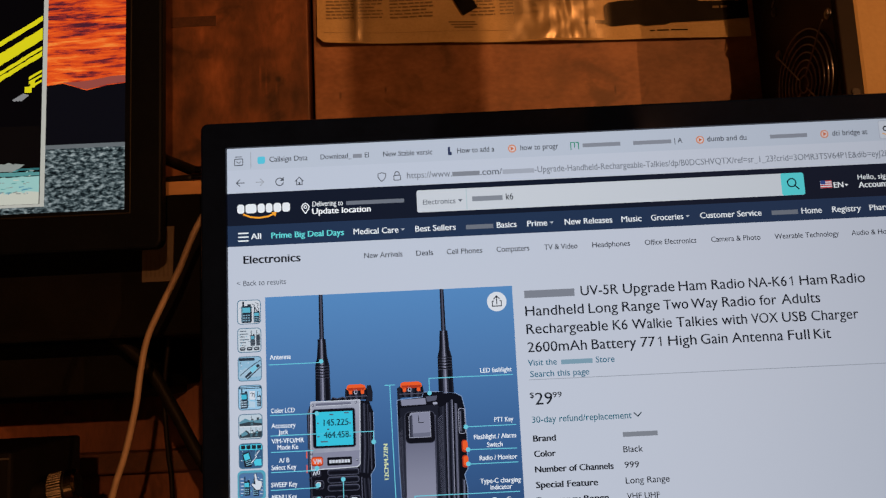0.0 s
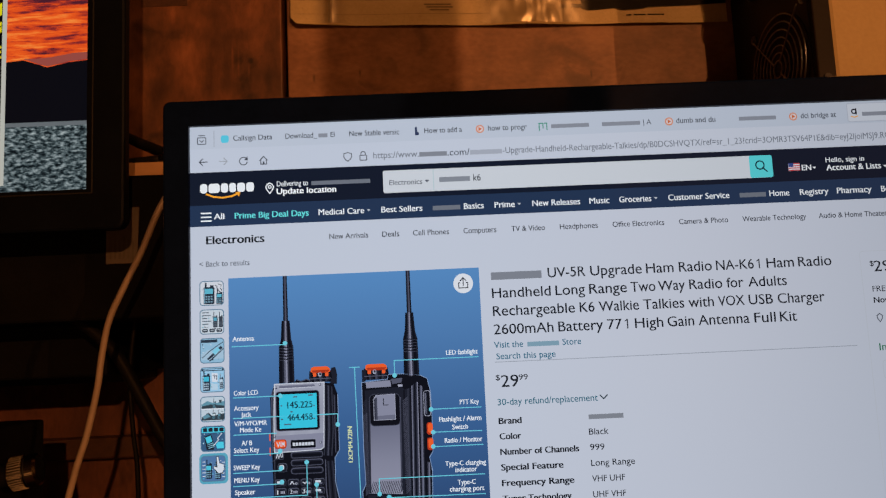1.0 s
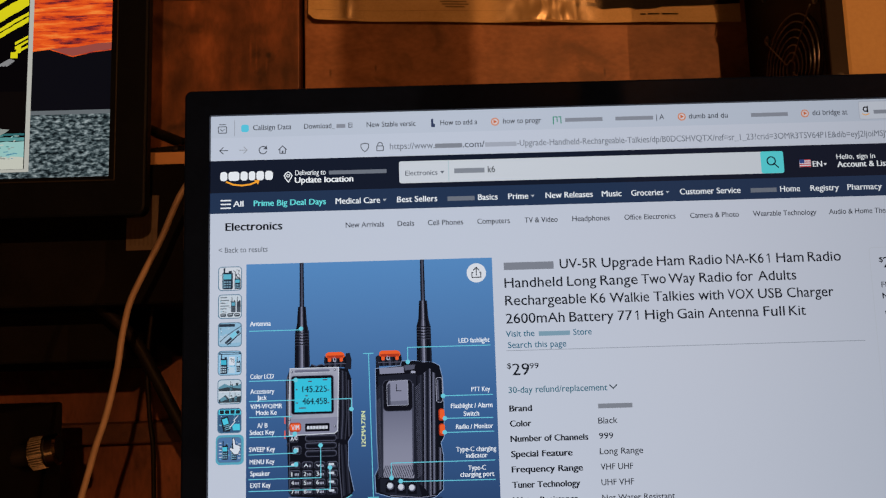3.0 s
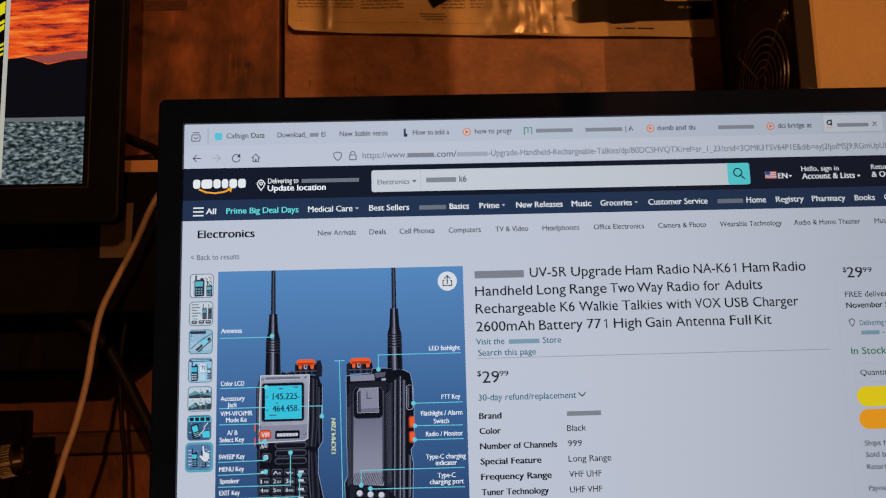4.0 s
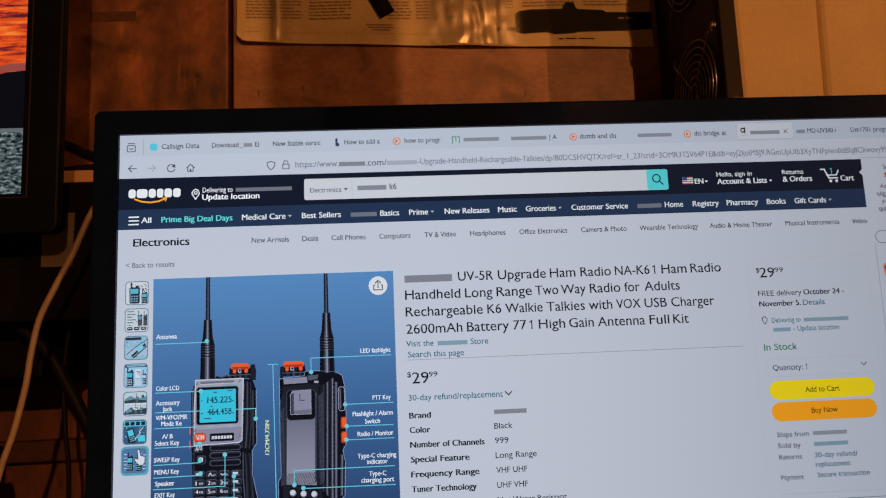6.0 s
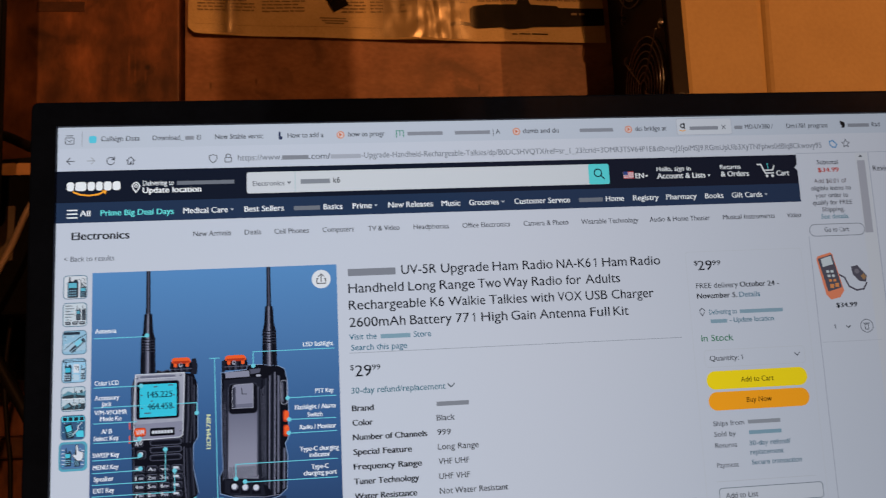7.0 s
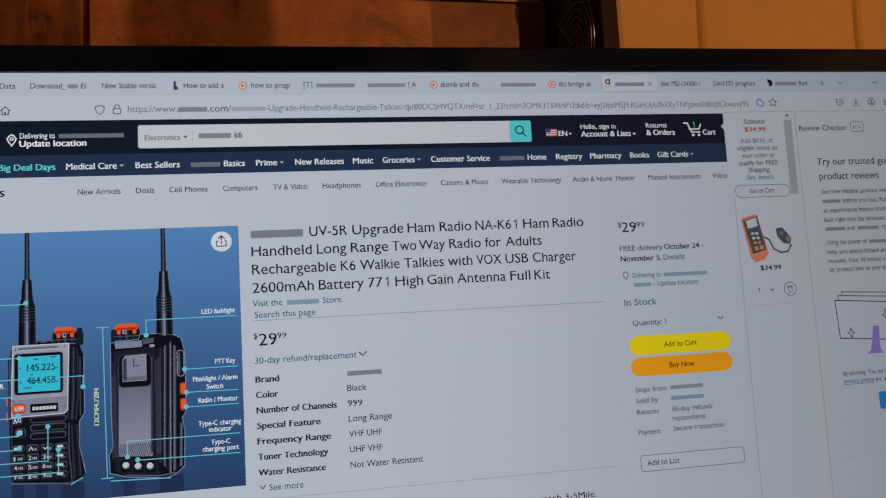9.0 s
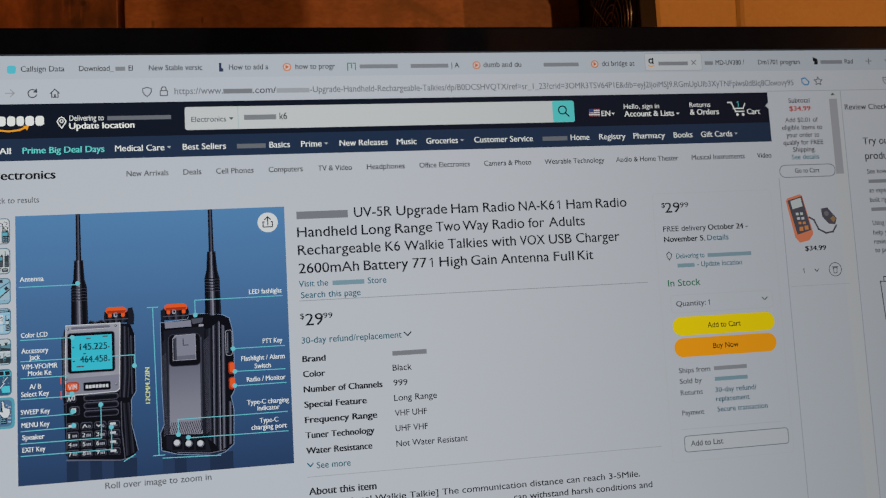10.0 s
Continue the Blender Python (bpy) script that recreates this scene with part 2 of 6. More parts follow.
def film_material():
    m = bpy.data.materials.new("clear_plastic_sleeve")
    m.use_nodes = True
    nt = m.node_tree
    p = nt.nodes["Principled BSDF"]
    out = nt.nodes["Material Output"]
    tr = nt.nodes.new("ShaderNodeBsdfTransparent")
    mx = nt.nodes.new("ShaderNodeMixShader")
    # a mask puts golden glare along the fold and one upright crease, clear elsewhere
    ge = nt.nodes.new("ShaderNodeNewGeometry")
    sp = nt.nodes.new("ShaderNodeSeparateXYZ")
    nt.links.new(ge.outputs["Position"], sp.inputs[0])
    ends = []
    for centre, margin in ((0.236, 0.0), (0.0505, 0.0355)):
        d1, d2, d3 = (nt.nodes.new("ShaderNodeMath") for _ in range(3))
        d1.operation, d2.operation, d3.operation = "SUBTRACT", "ABSOLUTE", "ADD"
        d1.inputs[1].default_value, d3.inputs[1].default_value = centre, margin
        nt.links.new(sp.outputs[0], d1.inputs[0])
        nt.links.new(d1.outputs[0], d2.inputs[0])
        nt.links.new(d2.outputs[0], d3.inputs[0])
        ends.append(d3)
    near = nt.nodes.new("ShaderNodeMath")
    near.operation = "MINIMUM"
    nt.links.new(ends[0].outputs[0], near.inputs[0])
    nt.links.new(ends[1].outputs[0], near.inputs[1])
    glare = nt.nodes.new("ShaderNodeMapRange")
    glare.interpolation_type = "SMOOTHSTEP"
    glare.inputs[1].default_value, glare.inputs[2].default_value = 0.034, 0.056
    glare.inputs[3].default_value, glare.inputs[4].default_value = 0.36, 0.004
    nt.links.new(near.outputs[0], glare.inputs[0])
    nt.links.new(glare.outputs[0], mx.inputs[0])
    n = nt.nodes.new("ShaderNodeTexNoise")
    n.inputs["Scale"].default_value, n.inputs["Detail"].default_value = 16, 3
    b = nt.nodes.new("ShaderNodeBump")
    b.inputs["Strength"].default_value, b.inputs["Distance"].default_value = 0.06, 0.003
    p.inputs["Base Color"].default_value = (0.8, 0.70, 0.50, 1)
    p.inputs["Roughness"].default_value = 0.36
    p.inputs["Metallic"].default_value = 1.0
    nt.links.new(n.outputs[0], b.inputs["Height"])
    nt.links.new(b.outputs[0], p.inputs["Normal"])
    nt.links.new(tr.outputs[0], mx.inputs[1])
    nt.links.new(p.outputs[0], mx.inputs[2])
    nt.links.new(mx.outputs[0], out.inputs[0])
    return m


FILM = film_material()

# ---- builders ----


def bm_box(bm, x0, x1, y0, y1, z0, z1, bevel=0.0, seg=2):
    r = bmesh.ops.create_cube(bm, size=1.0)
    for v in r["verts"]:
        v.co = Vector(((x0 + x1) / 2 + v.co.x * (x1 - x0), (y0 + y1) / 2 + v.co.y * (y1 - y0), (z0 + z1) / 2 + v.co.z * (z1 - z0)))
    if bevel:
        es = list({e for v in r["verts"] for e in v.link_edges})
        bmesh.ops.bevel(bm, geom=es, offset=bevel, segments=seg, affect="EDGES", profile=0.5)


def mesh_of(name, bm, mats, smooth=False):
    me = bpy.data.meshes.new(name)
    bmesh.ops.recalc_face_normals(bm, faces=bm.faces)
    bm.to_mesh(me)
    bm.free()
    for m in mats if isinstance(mats, (list, tuple)) else [mats]:
        me.materials.append(m)
    if smooth:
        for p in me.polygons:
            p.use_smooth = True
    return me


def under(ob, parent):
    """Parent, keeping the place in the world. All parents stand unturned."""
    ob.parent = parent
    off = Vector((0, 0, 0)) if parent.parent else parent.location
    ob.matrix_parent_inverse = Matrix.Translation(-off)
    return ob


def part(name, bm, material, parent, label="", smooth=False):
    ob = new(name, mesh_of(name, bm, material, smooth))
    under(ob, parent)
    return tagged(ob, label)


def thing(name, at, label, category, group="", kind=""):
    ob = new(name)
    ob.location = at
    ob.empty_display_size = 0.02
    return tagged(ob, label, category, group, kind)


def box(name, *d, mat, bevel=0.0, label="", category="", kind=""):
    bm = bmesh.new()
    bm_box(bm, *d, bevel=bevel)
    return tagged(new(name, mesh_of(name, bm, mat)), label, category, "", kind)


def box_part(name, *d, mat, parent, bevel=0.0, label=""):
    bm = bmesh.new()
    bm_box(bm, *d, bevel=bevel)
    return part(name, bm, mat, parent, label)


def bm_tube(bm, pts, r, n=10, close=False):
    """A round tube along a smooth line through pts."""
    P = [Vector(p) for p in pts]
    line = []
    if close:
        line = P
    else:
        for i in range(len(P) - 1):
            a, b, c, d = P[max(i - 1, 0)], P[i], P[i + 1], P[min(i + 2, len(P) - 1)]
            for k in range(8):
                t = k / 8
                line.append(0.5 * ((2 * b) + (c - a) * t + (2 * a - 5 * b + 4 * c - d) * t * t + (3 * b - a - 3 * c + d) * t ** 3))
        line.append(P[-1])
    rings = []
    m = len(line)
    for i, p in enumerate(line):
        t = (line[(i + 1) % m] - line[i - 1]) if close else (line[min(i + 1, m - 1)] - line[max(i - 1, 0)])
        t.normalize()
        u = t.cross(Vector((0.3, 0.9, 0.2)))
        u.normalize()
        w = t.cross(u)
        rings.append([bm.verts.new(p + r * (math.cos(2 * math.pi * k / n) * u + math.sin(2 * math.pi * k / n) * w)) for k in range(n)])
    for i in range(m if close else m - 1):
        A, B = rings[i], rings[(i + 1) % m]
        for k in range(n):
            bm.faces.new((A[k], A[(k + 1) % n], B[(k + 1) % n], B[k]))
    if not close:
        bm.faces.new(rings[0])
        bm.faces.new(rings[-1])


def bm_cyl(bm, a, b, r, n=24, r2=None):
    a, b = Vector(a), Vector(b)
    d = b - a
    m = Matrix.Translation((a + b) / 2) @ d.to_track_quat("Z", "Y").to_matrix().to_4x4()
    bmesh.ops.create_cone(bm, cap_ends=True, segments=n, radius1=r, radius2=r if r2 is None else r2, depth=d.length, matrix=m)


# ---- the room ----
tagged(box("floor", -2.2, 4.6, -4.6, 0.55, -0.1, 0.0, mat=FLOORM), "brown carpeted floor of the room", "floor", kind="structure")
tagged(box("ceiling", -2.2, 4.6, -4.6, 0.55, 2.45, 2.55, mat=PLASTER), "plain brownish plaster ceiling", "ceiling", kind="structure")
tagged(box("wall_north", -2.2, 4.6, 0.275, 0.40, 0.0, 2.45, mat=DARKGAP), "dark backing wall behind wooden panels", "wall", kind="structure")
tagged(box("wall_south", -2.2, 4.6, -4.7, -4.6, 0.0, 2.45, mat=PLASTER), "plain brown plaster wall", "wall", kind="structure")
tagged(box("wall_west", -2.3, -2.2, -4.6, 0.40, 0.0, 2.45, mat=PLASTER), "plain brown plaster wall", "wall", kind="structure")
tagged(box("wall_east", 4.6, 4.7, -4.6, 0.40, 0.0, 2.45, mat=PLASTER), "plain brown plaster wall", "wall", kind="structure")
# unseen post, added only to cast the upright shadow band on the board
tagged(box("post", 0.4085, 0.4725, -0.95, -0.86, 0.0, 2.45, mat=PLASTER, bevel=0.004), "unseen square post added behind the camera to shade the board", "post", kind="structure")

panelling = thing("wall_panel", (0, 0.262, 0), "wall of red-brown plywood and tan boards", "wall", kind="structure")
box_part("panel", -1.2, 0.0036, 0.252, 0.275, 0.0, 1.098, mat=PLYSHADE, parent=panelling, bevel=0.0012, label="lower plywood panel with its shade put into the colour")
box_part("panel", -1.2, 0.0036, 0.25, 0.275, 1.10, 2.45, mat=PLY, parent=panelling, bevel=0.0012, label="stained red-brown plywood panel with dark knots")
box_part("panel", 0.0085, 0.43, 0.251, 0.275, 0.0, 2.45, mat=BOARD, parent=panelling, bevel=0.0012, label="tan wooden board with fine dark marks")


# a dark strip built where a shadow band crosses the lower plywood
box_part("shade_strip", -1.2, 0.0036, 0.236, 0.2522, 0.985, 1.003, mat=PATCH_SHADE, parent=panelling, bevel=0.002, label="dark strip standing in for a shadow across the lower panel")
box_part("plug_patch", -0.126, -0.083, 0.2496, 0.2502, 1.3915, 1.4015, mat=PATCH_SHADE, parent=panelling, bevel=0.0002, label="dark rectangular repair patch")

# cream boards to the side of the fan panel, with narrow joints
cream = thing("cream_wall", (0.9, 0.13, 0), "cream painted wall of upright boards", "wall", kind="structure")
edges = [0.4412, 0.5115, 0.6545, 0.7975, 0.9405, 1.0835, 1.2265, 1.3695, 1.5125, 1.6555, 1.7985]
for a, b in zip(edges, edges[1:]):
    bm = bmesh.new()
    section = [(a + 0.0002, 0.150), (a + 0.0002, 0.1264), (a + 0.0026, 0.1249), (a + 0.0056, 0.124), (b - 0.0056, 0.124), (b - 0.0026, 0.1249), (b - 0.0002, 0.1264), (b - 0.0002, 0.150)]

    def lean(x, z):
        """The joints lean a little out of the upright, but for the first edge behind the flange."""
        return x if x < 0.45 or x > 1.79 else x + 0.0015 + 0.032 * (z - 1.285)

    low = [bm.verts.new((lean(x, 0.0), y, 0.0)) for x, y in section]
    high = [bm.verts.new((lean(x, 2.45), y, 2.45)) for x, y in section]
    for k in range(8):
        bm.faces.new((low[k], low[(k + 1) % 8], high[(k + 1) % 8], high[k]))
    bm.faces.new(low)
    bm.faces.new(high)
    part("plank", bm, CREAM, cream)
box_part("backing", 0.4412, 1.7985, 0.150, 0.27, 0.0, 2.45, mat=DARKGAP, parent=cream)

# desk that carries the monitors
desk = thing("desk", (0.1, -0.1, 0), "dark brown wooden desk against the wall", "desk")
box_part("desktop", -1.1, 1.3, -0.30, 0.12, 0.72, 0.75, mat=DESKM, parent=desk, bevel=0.003)
for x in (-1.06, 1.26):
    for y in (-0.27, 0.09):
        box_part("leg", x - 0.025, x + 0.025, y - 0.025, y + 0.025, 0.0, 0.72, mat=DESKM, parent=desk, bevel=0.003)

# ---- the large monitor ----
PX = 0.598 / 1920          # one display dot
TOP = 1.2                  # upper edge of the lit area
LAYER = 0.00012


def rounded(x0, x1, z0, z1, r, n=6):
    pts = []
    for cx, cz, a0 in ((x1 - r, z1 - r, 0), (x0 + r, z1 - r, 90), (x0 + r, z0 + r, 180), (x1 - r, z0 + r, 270)):
        for k in range(n + 1):
            a = radians(a0 + 90 * k / n)
            pts.append((cx + r * math.cos(a), cz + r * math.sin(a)))
    return pts


def bm_frame(bm, outer, inner, y_front, y_in, y_back, lip=0.0016):
    """A closed frame: rounded outer edge with a soft shoulder, straight inner edge."""
    n = len(outer)

    def ring(pts, y, shrink=0.0):
        cx = sum(p[0] for p in pts) / n
        cz = sum(p[1] for p in pts) / n
        return [bm.verts.new((x - math.copysign(shrink, x - cx), y, z - math.copysign(shrink, z - cz))) for x, z in pts]

    loops = [ring(outer, y_back), ring(outer, y_front + lip), ring(outer, y_front + lip * 0.35, lip * 0.3), ring(outer, y_front, lip),
             ring(inner, y_front), ring(inner, y_in), ring(inner, y_back)]
    for a, b in zip(loops, loops[1:] + loops[:1]):
        for k in range(n):
            bm.faces.new((a[k], a[(k + 1) % n], b[(k + 1) % n], b[k]))


def inner_like(x0, x1, z0, z1, n=6):
    """A rectangle with as many points as rounded() gives, set along the corners."""
    return rounded(x0, x1, z0, z1, 0.0004, n)


monitor = thing("monitor", (0.299, 0.05, 0.75), "large black flat monitor showing a web shop page", "monitor")
bm = bmesh.new()
bm_frame(bm, rounded(-0.0146, 0.6126, 0.838, 1.2150, 0.0040), inner_like(0, 0.598, TOP - 1080 * PX, TOP), -0.0026, 0.0, 0.012)
part("bezel", bm, GLOSS, monitor, "glossy black bezel", smooth=False)
box_part("back_shell", -0.006, 0.604, 0.0115, 0.045, 0.85, 1.205, mat=MATTE, parent=monitor, bevel=0.008)
box_part("stand_neck", 0.259, 0.339, 0.045, 0.075, 0.76, 1.02, mat=MATTE, parent=monitor, bevel=0.004)
box_part("stand_base", 0.159, 0.439, -0.05, 0.115, 0.75, 0.762, mat=GLOSS, parent=monitor, bevel=0.003)


def sx(u):
    return u * PX


def sz(v):
    return TOP - v * PX


def bm_poly(bm, pts, layer, mi=0):
    """A flat shape on the display, pts in dots from its upper left corner."""
    f = bm.faces.new([bm.verts.new((sx(u), -LAYER * layer, sz(v))) for u, v in pts])
    f.material_index = mi
    return f


def bm_rect(bm, u0, v0, u1, v1, layer, mi=0):
    return bm_poly(bm, [(u0, v0), (u1, v0), (u1, v1), (u0, v1)], layer, mi)


def rr(u0, v0, u1, v1, r, n=5):
    return rounded(u0, u1, v0, v1, r, n)


def disc(u, v, r, n=16):
    return [(u + r * math.cos(2 * math.pi * k / n), v + r * math.sin(2 * math.pi * k / n)) for k in range(n)]


def bm_line(bm, pts, w, layer, mi=0):
    for (a, b), (c, d) in zip(pts, pts[1:]):
        q = Vector((c - a, d - b))
        if q.length == 0:
            continue
        q.normalize()
        nx, ny, ex, ey = -q.y * w / 2, q.x * w / 2, q.x * w / 2, q.y * w / 2
        bm_poly(bm, [(a + nx - ex, b + ny - ey), (c + nx + ex, d + ny + ey), (c - nx + ex, d - ny + ey), (a - nx - ex, b - ny - ey)], layer, mi)


def bm_outline(bm, pts, w, layer, mi=0):
    bm_line(bm, list(pts) + [pts[0]], w, layer, mi)


WHITE, NAVY, SLATE = (188, 194, 208), (20, 27, 43), (35, 52, 80)
TEXT, GREY, PALE, LINK = (34, 38, 46), (88, 94, 106), (225, 230, 236), (32, 98, 124)

page = glow_ramp("lit_page", [(0.25, (180, 190, 209)), (0.5, (187, 195, 211)), (0.75, (193, 198, 212))], "noise", 2.2, detail=1)
bm = bmesh.new()
bm_rect(bm, 0, 0, 1920, 1080, 0)
screen = part("screen", bm, page, monitor, "lit display with a shop page")


def flat(name, colours, draw, label=""):
    """One flat element of the displayed page."""
    b = bmesh.new()
    draw(b)
    me = bpy.data.meshes.new(name)
    b.to_mesh(me)
    b.free()
    for c in colours:
        me.materials.append(glow(*c) if isinstance(c, tuple) else c)
    ob = under(new(name, me), screen)
    return tagged(ob, label)


WRITING = []


def text(words, u, v, width, size, colour=TEXT, bold=0.0, layer=4, turn=0):
    """Writing whose baseline starts at (u, v), fitted to its width; # stands for a plain bar."""
    WRITING.append((words, u, v, width, size, colour, bold, layer, turn))


def bar(u, v, width, size, colour=TEXT, layer=4, strength=0.42, name="text_bar"):
    """A plain bar in place of a name."""
    mixed = tuple(int(round(c * strength + w * (1 - strength))) for c, w in zip(colour, WHITE if sum(colour) < 430 else NAVY))
    h = size * 0.56
    flat(name, [mixed], lambda b: bm_rect(b, u, v - h, u + width, v, layer))


def figure_one(u, v, size, colour=TEXT):
    """The figure one, an upright with a flag."""
    shape = ((0.0, -0.57), (0.17, -0.70), (0.245, -0.70), (0.245, 0.0), (0.155, 0.0), (0.155, -0.60), (0.03, -0.50))
    flat("text_line", [colour], lambda b: bm_poly(b, [(u + x * size, v + y * size) for x, y in shape], 4))


# page blocks
flat("tab_strip", [(181, 190, 206)], lambda b: bm_rect(b, 0, 0, 1920, 41, 1))
flat("active_tab", [(194, 200, 212)], lambda b: bm_poly(b, rr(1200, 4, 1316, 38, 4), 2))
flat("active_tab_edge", [(168, 174, 190)], lambda b: bm_outline(b, rr(1200, 4, 1316, 38, 4), 1.2, 3))
flat("toolbar_rule", [(165, 171, 184)], lambda b: bm_rect(b, 1449, 81, 1920, 82.3, 1))
flat("tab_rule", [(150, 156, 170)], lambda b: bm_rect(b, 43, 8, 44.2, 38, 2))
flat("dark_banner", [NAVY], lambda b: bm_rect(b, 0, 84, 1448, 145, 1))
flat("menu_banner", [SLATE], lambda b: bm_rect(b, 0, 144, 1448, 182, 2))
flat("banner_notch", [WHITE], lambda b: bm_poly(b, [(1448, 104), (1441, 111), (1448, 118)], 3))
flat("search_field", [(196, 202, 211), (168, 192, 200)], lambda b: (bm_poly(b, rr(345, 94, 1052, 135, 4), 2), bm_poly(b, rr(345, 94, 436, 135, 4), 3, 0), bm_rect(b, 435, 95, 436.4, 134, 4, 1)))
flat("search_button", [(86, 203, 210)], lambda b: bm_poly(b, rr(1010, 94, 1052, 135, 4), 4))
flat("magnifier_icon", [(22, 40, 52)], lambda b: (bm_outline(b, disc(1029, 112, 7.5, 20), 2.2, 5), bm_line(b, [(1034, 117), (1041, 124)], 2.4, 5)))

# tabs
for words, u, w in (("Callsign Data", 78, 70), ("Download_### El", 171, 91), ("New Stable versic", 287, 90), ("How to add a", 423, 68), ("how to progr", 539, 70),
                    ("############", 653, 70), ("########## | A", 746, 92), ("dumb and du", 883, 72), ("############", 998, 69), ("dci bridge at", 1113, 65),
                    ("########", 1226, 61), ("### MD-UV380 /", 1321, 84), ("Dm1701 program", 1434, 89), ("####### Rad", 1567, 73)):
    text(words, u, 28, w, 13, (54, 58, 68))
flat("favicon", [(86, 190, 215)], lambda b: bm_poly(b, rr(56, 17, 70, 31, 4), 3))
flat("favicon", [(50, 60, 90)], lambda b: (bm_poly(b, [(406, 16), (410, 15), (410, 24), (413, 26), (413, 31), (406, 31)], 3)))
for u in (524, 870, 1099):
    flat("favicon", [(206, 134, 104), (206, 196, 200), (196, 104, 66)], lambda b: (bm_poly(b, disc(u, 24, 7.6), 3), bm_poly(b, disc(u, 24, 5.4), 4, 1), bm_poly(b, [(u - 2.6, 20), (u + 3.6, 24), (u - 2.6, 28)], 5, 2)))
flat("favicon", [(60, 140, 120)], lambda b: (bm_line(b, [(632, 31), (632, 18), (639, 18), (639, 27)], 1.8, 3), bm_line(b, [(642, 18), (646, 18), (646, 30)], 1.8, 3)))
flat("favicon", [(35, 35, 40), (230, 160, 60)], lambda b: (bm_outline(b, disc(1212, 19, 4, 10), 2.2, 4), bm_line(b, [(1216, 14), (1216, 24)], 2.2, 4), bm_line(b, [(1206, 28), (1212, 30), (1218, 28)], 1.6, 4, 1)))
flat("favicon", [(28, 28, 32)], lambda b: (bm_poly(b, [(1552, 14), (1562, 18), (1562, 26), (1552, 22)], 3), bm_poly(b, [(1555, 24), (1563, 22), (1561, 29), (1553, 29)], 3)))
flat("tab_list_icon", [(80, 84, 94)], lambda b: (bm_outline(b, rr(14, 20, 29, 32, 2), 1.5, 3), bm_line(b, [(16, 16), (27, 16)], 1.5, 3), bm_line(b, [(18, 25), (21.5, 28), (25, 25)], 1.4, 3)))
flat("close_icon", [(90, 94, 104)], lambda b: (bm_line(b, [(1295, 19), (1303, 27)], 1.3, 4), bm_line(b, [(1303, 19), (1295, 27)], 1.3, 4)))
flat("new_tab_icon", [(90, 94, 104)], lambda b: (bm_line(b, [(1668, 23), (1680, 23)], 1.4, 3), bm_line(b, [(1674, 17), (1674, 29)], 1.4, 3)))
flat("chevron_icon", [(90, 94, 104)], lambda b: bm_line(b, [(1710, 20), (1715, 25), (1720, 20)], 1.5, 3))
flat("minimise_icon", [(80, 84, 94)], lambda b: bm_line(b, [(1789, 22), (1801, 22)], 1.4, 3))
flat("restore_icon", [(80, 84, 94)], lambda b: (bm_outline(b, [(1837, 19), (1846, 19), (1846, 28), (1837, 28)], 1.4, 3), bm_line(b, [(1840, 16), (1849, 16), (1849, 25)], 1.4, 3)))
flat("close_icon", [(120, 124, 134)], lambda b: (bm_line(b, [(1883, 17), (1893, 27)], 1.3, 3), bm_line(b, [(1893, 17), (1883, 27)], 1.3, 3)))

# address row
flat("back_icon", [(72, 76, 86)], lambda b: (bm_line(b, [(17, 65), (31, 65)], 1.6, 3), bm_line(b, [(23, 59), (17, 65), (23, 71)], 1.6, 3)))
flat("forward_icon", [(150, 155, 165)], lambda b: (bm_line(b, [(53, 65), (67, 65)], 1.5, 3), bm_line(b, [(61, 59), (67, 65), (61, 71)], 1.5, 3)))
flat("reload_icon", [(72, 76, 86)], lambda b: (bm_line(b, [(96 + 7 * math.cos(a * 0.35), 66 + 7 * math.sin(a * 0.35)) for a in range(1, 16)], 1.6, 3), bm_poly(b, [(103, 57), (104, 65), (97, 64)], 3)))
flat("home_icon", [(72, 76, 86)], lambda b: (bm_line(b, [(125, 66), (132, 59), (139, 66)], 1.6, 3), bm_line(b, [(127, 65), (127, 73), (137, 73), (137, 65)], 1.6, 3), bm_rect(b, 130.5, 68, 133.5, 73, 3)))
flat("shield_icon", [(88, 92, 102)], lambda b: bm_outline(b, [(276, 60), (283, 58), (290, 60), (290, 66), (287, 71), (283, 74), (279, 71), (276, 66)], 1.6, 3))
flat("padlock_icon", [(88, 92, 102)], lambda b: (bm_outline(b, rr(305, 64, 317, 73, 1.5), 1.6, 3), bm_line(b, [(307, 64), (307, 60), (309, 57.5), (313, 57.5), (315, 60), (315, 64)], 1.6, 3)))
text("https://www.", 329, 71, 82, 15.5, (116, 122, 134))
bar(412, 71, 50, 15, (40, 44, 52))
text(".com/", 463, 71, 40, 15.5, (80, 86, 98))
bar(504, 71, 58, 15, (120, 126, 138))
text("-Upgrade-Handheld-Rechargeable-Talkies/dp/B0DCSHVQTX/ref=sr_1_23?crid=3OMR3TSV64P1E&dib=eyJ2IjoiMSJ9.RGmUpUIb3XyTNFplws0dBlq8Ckwovy95", 563, 71, 942, 15.5, (116, 122, 134))
flat("tag_icon", [(60, 130, 185)], lambda b: bm_outline(b, [(1524, 58), (1531, 56), (1539, 64), (1536, 70), (1529, 70), (1524, 65)], 2.2, 3))
flat("star_icon", [(80, 84, 94)], lambda b: bm_outline(b, [(1559 + (9 if k % 2 == 0 else 4) * math.sin(k * math.pi / 5), 63 - (9 if k % 2 == 0 else 4) * math.cos(k * math.pi / 5)) for k in range(10)], 1.4, 3))
